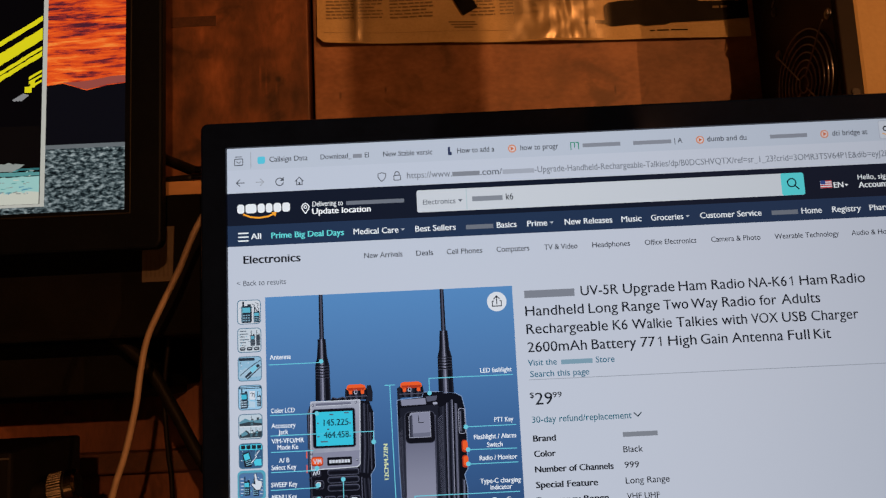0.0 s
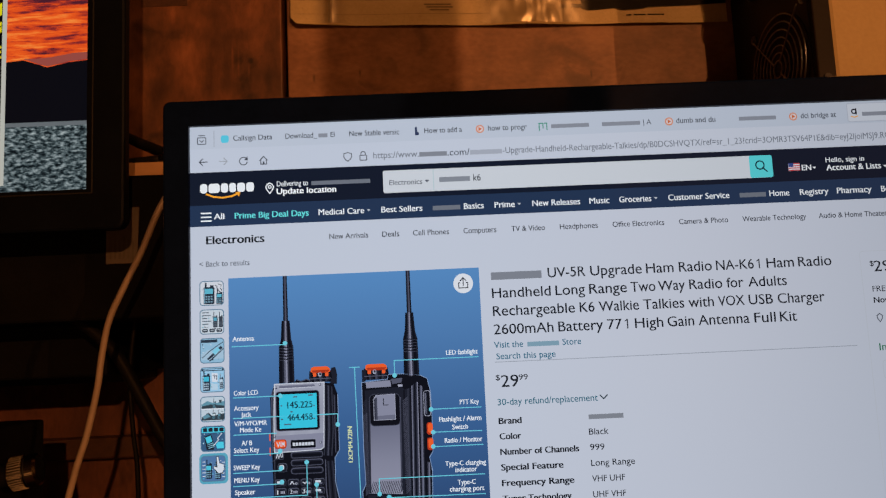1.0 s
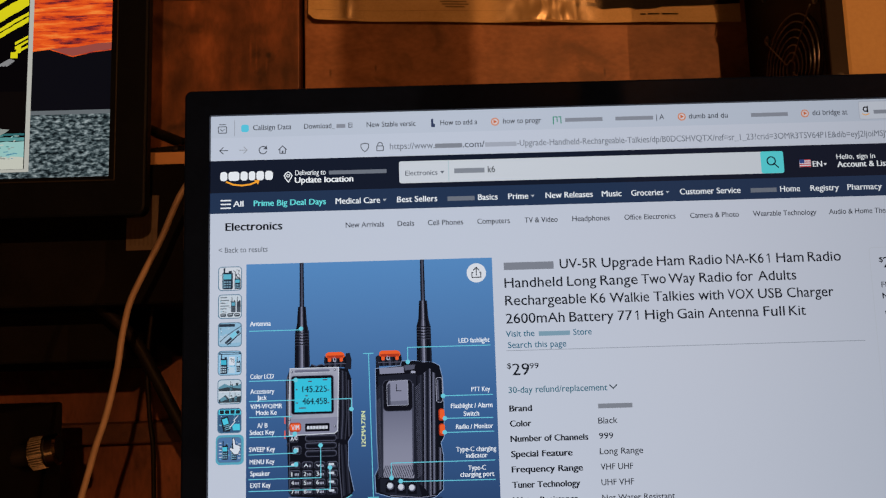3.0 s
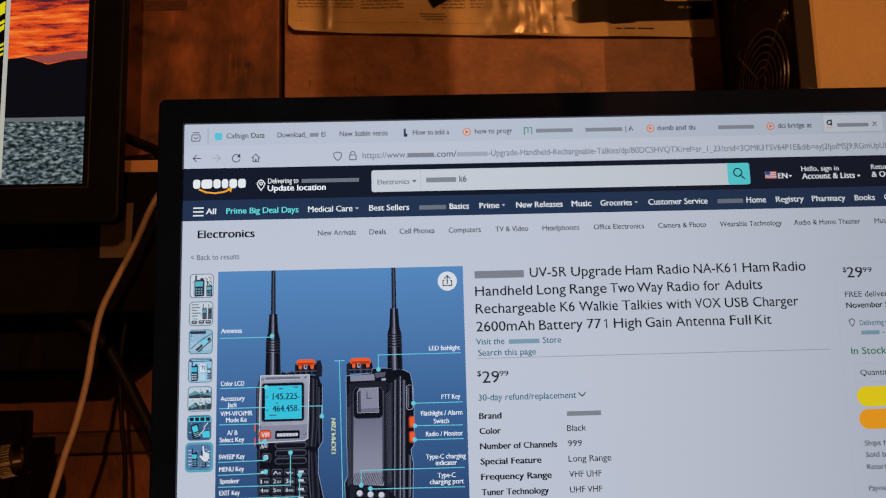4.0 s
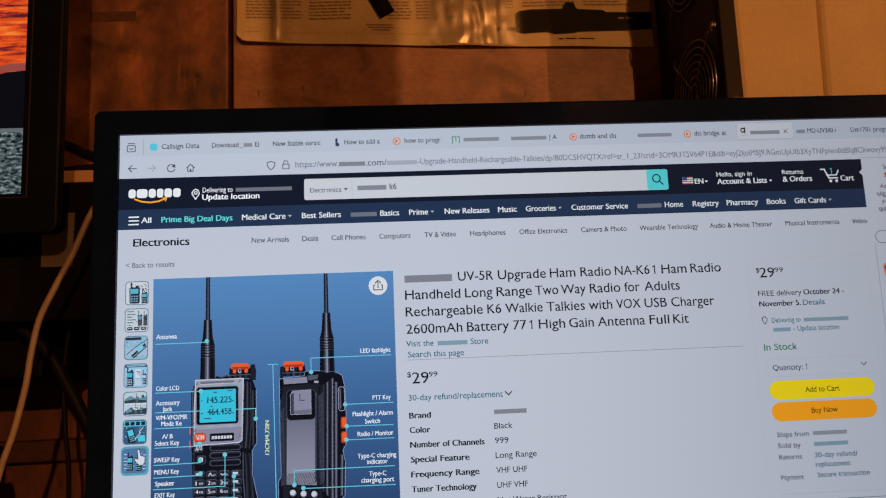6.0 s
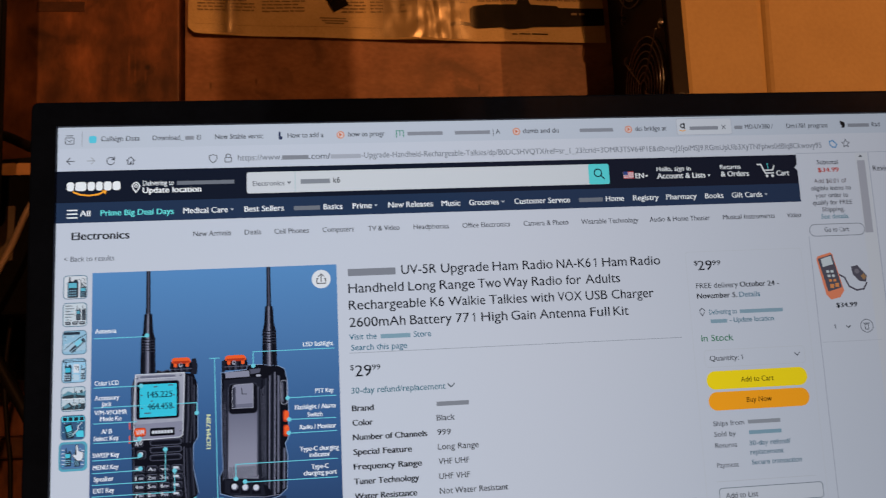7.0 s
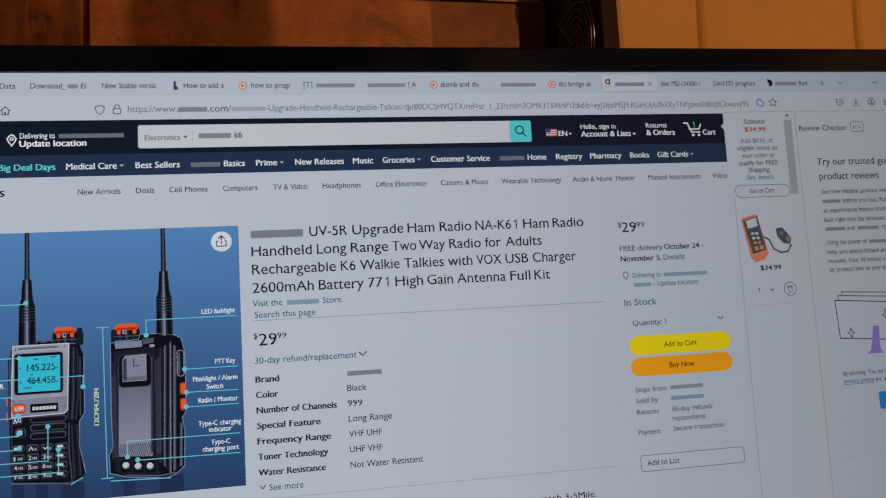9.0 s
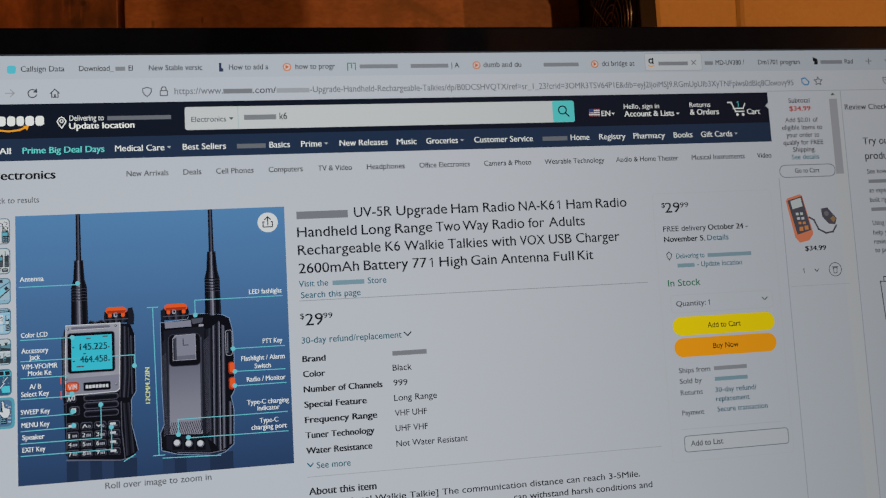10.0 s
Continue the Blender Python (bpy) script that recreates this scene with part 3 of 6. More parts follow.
flat("pocket_icon", [(95, 99, 110)], lambda b: (bm_outline(b, [(1702, 57), (1717, 57), (1717, 64), (1713, 69), (1709.5, 70), (1706, 69), (1702, 64)], 1.5, 3), bm_line(b, [(1706, 61), (1709.5, 64), (1713, 61)], 1.5, 3)))
flat("download_icon", [(95, 99, 110)], lambda b: (bm_line(b, [(1746, 56), (1746, 66)], 1.5, 3), bm_line(b, [(1741, 62), (1746, 67), (1751, 62)], 1.5, 3), bm_line(b, [(1739, 70), (1753, 70)], 1.5, 3)))
flat("account_icon", [(95, 99, 110)], lambda b: (bm_outline(b, disc(1782, 63, 7.5), 1.5, 3), bm_poly(b, disc(1782, 61, 2.6, 10), 3), bm_rect(b, 1778, 65, 1786, 68, 3)))
flat("extension_icon", [(95, 99, 110)], lambda b: bm_outline(b, [(1812, 60), (1817, 60), (1817, 57), (1821, 57), (1821, 60), (1826, 60), (1826, 70), (1812, 70), (1812, 66), (1815, 65), (1812, 64)], 1.5, 3))
flat("extension_icon", [(60, 190, 190), (30, 50, 80)], lambda b: (bm_poly(b, rr(1850, 58, 1862, 70, 3), 3), bm_poly(b, rr(1853, 48, 1867, 60, 2), 4, 1)))
flat("menu_icon", [(80, 84, 94)], lambda b: [bm_line(b, [(1883, y), (1896, y)], 1.5, 3) for y in (57, 62, 67)])

# dark banner
flat("shop_logo", [PALE, (240, 160, 50)], lambda b: ([bm_poly(b, rr(u0, 105, u1, 122, 5), 3) for u0, u1 in ((18, 31), (33, 53), (55, 68), (70, 82), (84, 98), (100, 114))], bm_line(b, [(30, 124), (42, 129), (58, 131), (74, 129), (86, 124)], 3.2, 3, 1), bm_poly(b, [(80, 122), (90, 121), (87, 130)], 3, 1)), "plain pale logo shape over an orange curve")
flat("pin_icon", [PALE], lambda b: (bm_outline(b, [(135, 115), (138, 110), (142, 108), (146, 110), (149, 115), (147, 120), (142, 127), (137, 120)], 2, 3), bm_outline(b, disc(142, 115, 2.6, 10), 1.6, 3)))
text("Delivering to ##################", 154, 115, 168, 13, PALE, 0.10)
text("Update location", 154, 129, 106, 14.5, (235, 239, 244), 0.35)
text("Electronics", 356, 121, 59, 12.5, GREY)
flat("arrow_icon", [GREY], lambda b: bm_poly(b, [(420, 114), (428, 114), (424, 119)], 5))
text("####### k6", 445, 119, 77, 16, (46, 50, 58))
flat("flag_icon", [(210, 215, 225), (190, 70, 75), (50, 70, 130)], lambda b: (bm_rect(b, 1081, 111, 1102, 125, 3), [bm_rect(b, 1081, 111 + 4 * k, 1102, 113 + 4 * k, 4, 1) for k in range(4)], bm_rect(b, 1081, 111, 1090, 118, 5, 2)))
text("EN", 1105, 125, 17, 14, PALE, 0.3)
flat("arrow_icon", [PALE], lambda b: bm_poly(b, [(1125, 119), (1132, 119), (1128.5, 123)], 3))
text("Hello, sign in", 1150, 112, 71, 12.5, PALE, 0.1)
text("Account & Lists", 1150, 127, 100, 14.5, PALE, 0.35)
flat("arrow_icon", [PALE], lambda b: bm_poly(b, [(1255, 121), (1262, 121), (1258.5, 125)], 3))
text("Returns", 1283, 111, 43, 12.5, PALE, 0.1)
text("& Orders", 1283, 126, 59, 14.5, PALE, 0.35)
flat("cart_icon", [PALE], lambda b: (bm_line(b, [(1363, 103), (1370, 103), (1378, 121), (1395, 121)], 2.6, 3), bm_line(b, [(1374, 115), (1394, 115), (1398, 106)], 2.4, 3), bm_poly(b, disc(1381, 127, 3, 10), 3), bm_poly(b, disc(1393, 127, 3, 10), 3)))
figure_one(1381, 112, 16, (86, 203, 210))
text("Cart", 1401, 127, 27, 14.5, PALE, 0.35)

# menu banner
flat("menu_icon", [PALE], lambda b: [bm_rect(b, 19, y, 38, y + 2.6, 4) for y in (157, 164, 171)])
for words, u, w, col, arrow in (("All", 42, 18, PALE, 0), ("Prime Big Deal Days", 79, 131, (100, 214, 216), 0), ("Medical Care", 228, 81, PALE, 1), ("Best Sellers", 340, 73, PALE, 0),
                                ("###### Basics", 431, 94, PALE, 0), ("Prime", 543, 36, PALE, 1), ("New Releases", 611, 86, PALE, 0), ("Music", 714, 36, PALE, 0),
                                ("Groceries", 768, 58, PALE, 1), ("Customer Service", 857, 111, PALE, 0), ("###### Home", 986, 93, PALE, 0), ("Registry", 1097, 52, PALE, 0),
                                ("Pharmacy", 1165, 63, PALE, 0), ("Books", 1246, 38, PALE, 0), ("Gift Cards", 1302, 64, PALE, 1)):
    text(words, u, 170, w, 14.5, col, 0.30 if u < 220 else 0.18)
    if arrow:
        flat("arrow_icon", [(170, 178, 190)], lambda b: bm_poly(b, [(u + w + 5, 163), (u + w + 12, 163), (u + w + 8.5, 167)], 4))

# department row
text("Electronics", 28, 214, 102, 19.5, (24, 28, 34), 0.34)
for words, u, w in (("New Arrivals", 246, 69), ("Deals", 340, 30), ("Cell Phones", 395, 64), ("Computers", 485, 59), ("TV & Video", 571, 60), ("Headphones", 658, 68),
                    ("Office Electronics", 753, 93), ("Camera & Photo", 873, 89), ("Wearable Technology", 988, 116), ("Audio & Home Theater", 1127, 125),
                    ("Musical Instruments", 1279, 109), ("Video", 1414, 30)):
    text(words, u, 214, w, 13, (48, 52, 62))
text("< Back to results", 16, 254, 88, 13, (96, 102, 114))

# title and details
TITLE = [(299.4, "####### UV-5R Upgrade Ham Radio NA-K61 Ham Radio", (530, 631, 707, 807, 866, 933, 1024, 1081), (90, 67, 92, 49, 59, 81, 49, 60)),
         (331.4, "Handheld Long Range Two Way Radio for Adults", (530, 643, 703, 777, 826, 882, 949, 988), (104, 52, 67, 44, 48, 59, 30, 69)),
         (363.2, "Rechargeable K6 Walkie Talkies with VOX USB Charger", (530, 684, 718, 797, 878, 931, 986, 1038), (145, 26, 71, 73, 45, 47, 43, 84)),
         (395.4, "2600mAh Battery 771 High Gain Antenna Full Kit", (530, 644, 731, 780, 838, 893, 993, 1039), (105, 79, 39, 50, 47, 91, 38, 30))]
for v, line, starts, widths in TITLE:
    for word, u, w in zip(line.split(), starts, widths):
        if "#" in word:
            bar(u, v, w, 24, TEXT)
        elif word.endswith("1"):
            text(word[:-1], u, v, w - 13.5, 24)
            figure_one(u + w - 8, v, 24)
        else:
            text(word, u, v, w, 24)
text("Visit the ####### Store", 529, 419, 155, 14.5, LINK)
text("Search this page", 532, 439, 104, 14.5, LINK)
flat("rule", [(150, 157, 170)], lambda b: bm_rect(b, 529, 443, 1172, 444.2, 3))
text("$", 529, 475, 7, 13)
text("29", 538, 487, 30, 28)
text("99", 569, 476, 16, 13)
text("30-day refund/replacement", 530, 518, 175, 15, (45, 100, 120))
flat("chevron_icon", [(45, 60, 70)], lambda b: bm_line(b, [(710, 509), (716, 515), (722, 509)], 2, 3))
for k, (a, wa, b_, wb) in enumerate((("Brand", 39, "#######", 62), ("Color", 37, "Black", 34), ("Number of Channels", 136, "999", 25), ("Special Feature", 107, "Long Range", 76),
                                     ("Frequency Range", 124, "VHF UHF", 57), ("Tuner Technology", 118, "UHF VHF", 57), ("Water Resistance", 113, "Not Water Resistant", 127))):
    text(a, 530, 550 + 26.2 * k, wa, 14.5, TEXT, 0.48)
    text(b_, 686, 549 + 26.4 * k, wb, 14.5, (40, 44, 52))
flat("chevron_icon", [LINK], lambda b: bm_line(b, [(532, 724), (536.5, 729), (541, 724)], 2, 3))
text("See more", 547, 733, 58, 14.5, (45, 100, 120))
flat("rule", [(165, 172, 184)], lambda b: bm_rect(b, 530, 746, 1174, 747.2, 3))
text("About this item", 532, 777, 115, 16.5, TEXT, 0.35)
text("Professional Walkie Talkie] The communication distance can reach 3-5Mile.", 548, 797, 580, 14.5, TEXT)
text("can withstand harsh conditions and", 890, 818, 260, 14.5, TEXT)
text("Roll over image to zoom in", 201, 737, 170, 14, GREY)

# buying box
flat("box_edge", [(186, 192, 204)], lambda b: bm_outline(b, rr(1194, 277, 1436, 778, 6), 1.2, 2))
text("$", 1210, 304, 7, 12.5)
text("29", 1217, 314, 29, 26)
text("99", 1247, 305, 17, 13)
text("FREE delivery", 1210, 350, 86, 14, (52, 56, 64))
text("October 24 -", 1300, 350, 81, 14, TEXT, 0.3)
text("November 5.", 1210, 370, 82, 14, TEXT, 0.3)
text("Details", 1297, 370, 43, 14, LINK)
flat("pin_icon", [GREY], lambda b: (bm_outline(b, [(1213, 393), (1218, 389), (1223, 393), (1222, 398), (1218, 404), (1214, 398)], 1.6, 3)))
text("Delivering to ###############", 1231, 402, 153, 13, (42, 102, 124))
text("##### - Update location", 1232, 419, 133, 13, (42, 102, 124))
text("In Stock", 1211, 454, 65, 17, (35, 112, 78))
flat("field_edge", [(184, 190, 202)], lambda b: bm_outline(b, rr(1214, 471, 1420, 504, 7), 1.2, 3))
text("Quantity:", 1224, 492, 59, 13.5, (60, 64, 72))
figure_one(1288, 492, 14, (60, 64, 72))
flat("chevron_icon", [(70, 74, 84)], lambda b: bm_line(b, [(1399, 484), (1404, 489), (1409, 484)], 1.6, 3))
flat("cart_button", [(240, 214, 30)], lambda b: bm_poly(b, rr(1214, 512, 1420, 547, 17.4, 8), 3), "yellow rounded button")
text("Add to Cart", 1283, 535, 67, 13.5, (44, 40, 14))
flat("buy_button", [(244, 162, 34)], lambda b: bm_poly(b, rr(1214, 552, 1420, 587, 17.4, 8), 3), "orange rounded button")
text("Buy Now", 1291, 574, 51, 13.5, (50, 34, 10))
for words, v in (("Ships from", 616), ("Sold by", 636), ("Returns", 657), ("Payment", 694)):
    text(words, 1219, v, len(words) * 6.2, 12.5, (70, 76, 86))
text("#########", 1288, 615, 67, 13, (70, 74, 82))
text("#########", 1288, 635, 67, 13, LINK)
text("30-day refund/", 1288, 656, 83, 12.5, (34, 92, 114))
text("replacement", 1288, 673, 67, 12.5, (34, 92, 114))
text("Secure transaction", 1289, 692, 101, 12.5, (34, 92, 114))
flat("rule", [(180, 186, 198)], lambda b: bm_rect(b, 1215, 719, 1415, 720.2, 3))
flat("list_button", [(190, 197, 211), (115, 126, 138)], lambda b: (bm_poly(b, rr(1219, 732, 1427, 761, 6), 3), bm_outline(b, rr(1219, 732, 1427, 761, 6), 1.4, 4, 1)))
text("Add to List", 1231, 751, 64, 13.5, (52, 56, 64))

# cart column
flat("column_rule", [(160, 166, 182)], lambda b: bm_rect(b, 1455.5, 255, 1457, 1080, 3))
flat("column_rule", [(160, 166, 182)], lambda b: bm_rect(b, 1604, 83, 1605.5, 1080, 3))
flat("scroll_bar", [(192, 197, 208), (158, 161, 174)], lambda b: (bm_rect(b, 1577, 83, 1604, 1080, 1), bm_rect(b, 1579, 99, 1596, 250, 2, 1)))
flat("arrow_icon", [(80, 84, 94)], lambda b: bm_poly(b, [(1583, 92), (1587.5, 87), (1592, 92)], 3))
for words, u, v, w, col, bold in (("Subtotal", 1491, 106, 45, (46, 50, 58), 0), ("$34.99", 1491, 122, 45, (182, 60, 50), 0.3), ("Add $0.01 of", 1480, 145, 70, (90, 80, 86), 0),
                                  ("eligible items to", 1472, 160, 86, (56, 60, 68), 0), ("your order to", 1480, 175, 70, (56, 60, 68), 0), ("qualify for FREE", 1472, 190, 85, (56, 60, 68), 0),
                                  ("Shipping.", 1491, 204, 48, (56, 60, 68), 0), ("See details", 1487, 219, 58, (60, 120, 140), 0), ("Go to Cart", 1491, 246, 52, (52, 56, 64), 0),
                                  ("$34.99", 1497, 399, 44, TEXT, 0.35)):
    text(words, u, v, w, 12.5, col, bold)
figure_one(1488, 442, 13, (60, 64, 72))
flat("cart_button", [(120, 126, 138)], lambda b: bm_outline(b, rr(1459, 230, 1577, 254, 11.8, 6), 1.4, 3))
flat("chevron_icon", [(60, 64, 74)], lambda b: bm_line(b, [(1514, 436), (1518, 440), (1522, 436)], 1.6, 3))
flat("bin_icon", [(90, 95, 106)], lambda b: (bm_outline(b, disc(1557, 438, 13, 24), 1.4, 3), bm_outline(b, [(1553, 435), (1561, 435), (1560, 445), (1554, 445)], 1.5, 3), bm_line(b, [(1551, 433), (1563, 433)], 1.6, 3)))
flat("rule", [(176, 182, 196)], lambda b: bm_rect(b, 1460, 466, 1585, 467.2, 3))


def meter(b):
    bm_poly(b, [(1466, 300), (1470, 295), (1497, 288), (1501, 291), (1518, 366), (1508, 379), (1488, 383), (1479, 372)], 3, 0)
    bm_poly(b, [(1469, 300), (1500, 292), (1514, 359), (1484, 367)], 4, 1)
    bm_poly(b, [(1475, 301), (1497, 295), (1500, 312), (1478, 317)], 5, 2)
    for i in range(3):
        for j in range(2):
            bm_rect(b, 1484 + 9 * j + 2 * i, 324 + 9 * i, 1490 + 9 * j + 2 * i, 329 + 9 * i, 5, 2 if i < 2 else 3)
    bm_rect(b, 1489, 352, 1497, 360, 5, 3)
    bm_rect(b, 1500, 350, 1508, 358, 5, 3)
    bm_line(b, [(1512, 334), (1522, 340), (1530, 358), (1545, 366), (1560, 364), (1568, 352)], 3.4, 3, 1)
    bm_poly(b, [(1538, 318), (1552, 316), (1570, 338), (1566, 350), (1552, 348), (1540, 334)], 4, 1)
    bm_poly(b, [(1556, 338), (1563, 333), (1568, 340), (1562, 346)], 5, 4)
    bm_poly(b, disc(1549, 328, 5), 5, 5)


flat("meter_picture", [(214, 126, 96), (80, 79, 92), (186, 196, 204), (206, 134, 84), (150, 118, 88), (112, 110, 122)], meter, "picture of a small orange and black meter")

# review column
text("Review Checker", 1611, 122, 108, 15, (46, 50, 58))
flat("badge", [(110, 115, 126)], lambda b: bm_outline(b, rr(1728, 105, 1757, 125, 4), 1.4, 3))
text("BETA", 1733, 119, 19, 8.5, (120, 125, 136))
flat("close_icon", [(80, 84, 94)], lambda b: (bm_line(b, [(1885, 108), (1897, 120)], 1.4, 3), bm_line(b, [(1897, 108), (1885, 120)], 1.4, 3)))
text("Try our trusted guide to", 1643, 193, 203, 19, (42, 46, 54))
text("product reviews", 1645, 223, 134, 19, (42, 46, 54))
for words, v, w in (("See how reliable product reviews are on", 252, 205), ("###### before you buy. Review Checker,", 271, 216), ("an experimental feature from #######, is", 290, 204), ("built right into the browser. It works on", 309, 200),
                    ("####### and ########, too.", 327, 148), ("Using the power of ######## by #######, we", 355, 226), ("help you avoid biased and inauthentic", 374, 200), ("reviews. Our AI model is always improving", 392, 222), ("to protect you as you shop.", 409, 145)):
    text(words, 1646, v, w, 12.5, (56, 60, 70))
text("Learn more", 1797, 409, 58, 12.5, (50, 110, 170))
flat("rule", [(50, 110, 170)], lambda b: bm_rect(b, 1797, 411, 1855, 412, 4))


def bubbles(b):
    bm_line(b, [(1668, 450), (1892, 462), (1896, 545), (1880, 552)], 1.6, 3)
    bm_line(b, [(1668, 450), (1668, 455)], 1.6, 3)
    bm_line(b, [(1659, 465), (1659, 457), (1878, 470), (1882, 552), (1862, 560)], 1.6, 3)
    bm_line(b, [(1651, 466), (1860, 481), (1864, 556), (1844, 556), (1850, 572), (1800, 552), (1655, 541), (1651, 466)], 1.8, 3)
    for u, v, r in ((1761, 500, 12), (1781, 521, 8), (1680, 532, 11)):
        bm_outline(b, [(u, v - r), (u + r * 0.22, v - r * 0.22), (u + r * 0.7, v), (u + r * 0.22, v + r * 0.22), (u, v + r), (u - r * 0.22, v + r * 0.22), (u - r * 0.7, v), (u - r * 0.22, v - r * 0.22)], 1.3, 3)


flat("purple_shape", [(140, 122, 204)], lambda b: bm_poly(b, [(1729, 521), (1742, 521), (1742, 540), (1740, 558), (1743, 570), (1747, 575), (1711, 575), (1719, 568), (1724, 548)], 4), "plain purple shape before the bubbles")
flat("bubble_drawing", [(52, 56, 66)], bubbles, "line drawing of stacked speech bubbles")
text("By selecting \"Yes, try it\" you agree to #########", 1652, 614, 215, 11, (60, 64, 74))
text("privacy policy", 1652, 629, 67, 11, (50, 110, 170))
text("and ######### terms of use.", 1722, 629, 117, 11, (60, 64, 74))
flat("rule", [(50, 110, 170)], lambda b: bm_rect(b, 1652, 631, 1719, 632, 4))
flat("try_button", [(40, 136, 206)], lambda b: bm_poly(b, rr(1726, 650, 1810, 684, 4), 3), "blue button")
text("Yes, try it", 1742, 672, 50, 13.5, (170, 205, 235))
text("Not now", 1743, 711, 50, 13.5, (50, 110, 170))
flat("rule", [(50, 110, 170)], lambda b: bm_rect(b, 1743, 713.5, 1793, 714.5, 4))
flat("rule", [(176, 182, 196)], lambda b: bm_rect(b, 1640, 769, 1905, 770.2, 3))

# product picture: two handheld radios on blue, with call-outs
SKY = glow_ramp("blue_picture", [(0.0, (42, 66, 106)), (0.4, (56, 94, 144)), (0.75, (76, 120, 172)), (1.0, (84, 134, 188))])


def picture(b):
    bm_rect(b, 66, 276, 509, 721, 2, 0)


flat("product_picture", [SKY], picture, "blue picture of two handheld radios with call-outs")
SILVER = glow_ramp("silver_face", [(0.3, (128, 132, 150)), (0.5, (150, 154, 172)), (0.7, (168, 172, 188))], "noise", 60, (1, 1, 0.5), 2)
BACKPANEL = glow_ramp("grey_back_case", [(0.06, (140, 142, 162)), (0.22, (128, 131, 152)), (0.36, (106, 109, 131)), (0.46, (80, 83, 103))])
# nine greys, then cyan, two oranges, call-out blue, rim blue and the two shaded metals
PIC = [(15, 17, 26), (28, 31, 43), (46, 49, 63), (64, 67, 84), (80, 83, 102), (104, 107, 128), (130, 133, 155), (158, 162, 182), (196, 202, 216),
       (54, 190, 218), (230, 92, 44), (168, 54, 32), (104, 196, 216), (128, 152, 190), SILVER, BACKPANEL]


def bm_bands(b, left, right, layer, tones):
    """Upright strips of changing tone between a left and a right edge, each given from top to bottom."""
    n = len(tones)
    for k, tone in enumerate(tones):
        f0, f1 = k / n, (k + 1) / n
        row = [(l[0] + (r[0] - l[0]) * f0, l[1] + (r[1] - l[1]) * f0) for l, r in zip(left, right)]
        row += [(l[0] + (r[0] - l[0]) * f1, l[1] + (r[1] - l[1]) * f1) for l, r in reversed(list(zip(left, right)))]
        bm_poly(b, row, layer, tone)


def aerial(b, u, v_cone, v_foot):
    """A whip with a stepped rubber foot, lit along one side."""
    bm_bands(b, [(u - 3.6, 276), (u - 4.2, v_cone)], [(u + 3.6, 276), (u + 4.2, v_cone)], 3, (0, 1, 3, 4, 1, 0))
    bm_bands(b, [(u - 7, v_cone), (u - 9, v_cone + 32), (u - 12.5, v_cone + 46), (u - 13.5, v_foot)], [(u + 7, v_cone), (u + 9, v_cone + 32), (u + 12.5, v_cone + 46), (u + 13.5, v_foot)], 4, (0, 0, 1, 4, 6, 2, 0, 0, 1))
    for k in range(5):
        v = v_cone + 46 + 5 * k
        bm_rect(b, u - 12.8, v, u + 12.8, v + 1.6, 5, 0)
        bm_rect(b, u - 12.0, v + 1.8, u + 12.0, v + 2.5, 5, 3)
        bm_rect(b, u - 4, v + 1.8, u + 2, v + 2.6, 6, 6)


def knob(b, u, v, w):
    """A ribbed black knob with an orange cap."""
    bm_bands(b, [(u - 3, v + 7), (u - 4, v + 19), (u - 1, v + 27)], [(u + w + 2, v + 7), (u + w + 4, v + 19), (u + w + 1, v + 27)], 4, (1, 0, 2, 1, 0, 3, 1, 0, 2, 1, 0))
    bm_poly(b, [(u, v + 2), (u + 4, v), (u + w - 5, v), (u + w, v + 3), (u + w + 1, v + 9), (u + w - 3, v + 11), (u + 3, v + 11), (u - 1, v + 8)], 5, 10)
    bm_poly(b, [(u + 1, v + 6), (u + w, v + 6), (u + w - 3, v + 11), (u + 3, v + 11)], 6, 11)
    bm_poly(b, rr(u + 3, v + 9, u + 9, v + 17, 2), 6, 10)
    bm_poly(b, rr(u + 12, v + 9, u + 18, v + 17, 2), 6, 7)
    bm_poly(b, rr(u + 14, v + 11, u + 17, v + 15, 1), 7, 1)
    bm_poly(b, rr(u + w - 8, v + 9, u + w - 2, v + 17, 2), 6, 10)
    bm_rect(b, u - 3, v + 20, u + w + 3, v + 21.3, 6, 4)


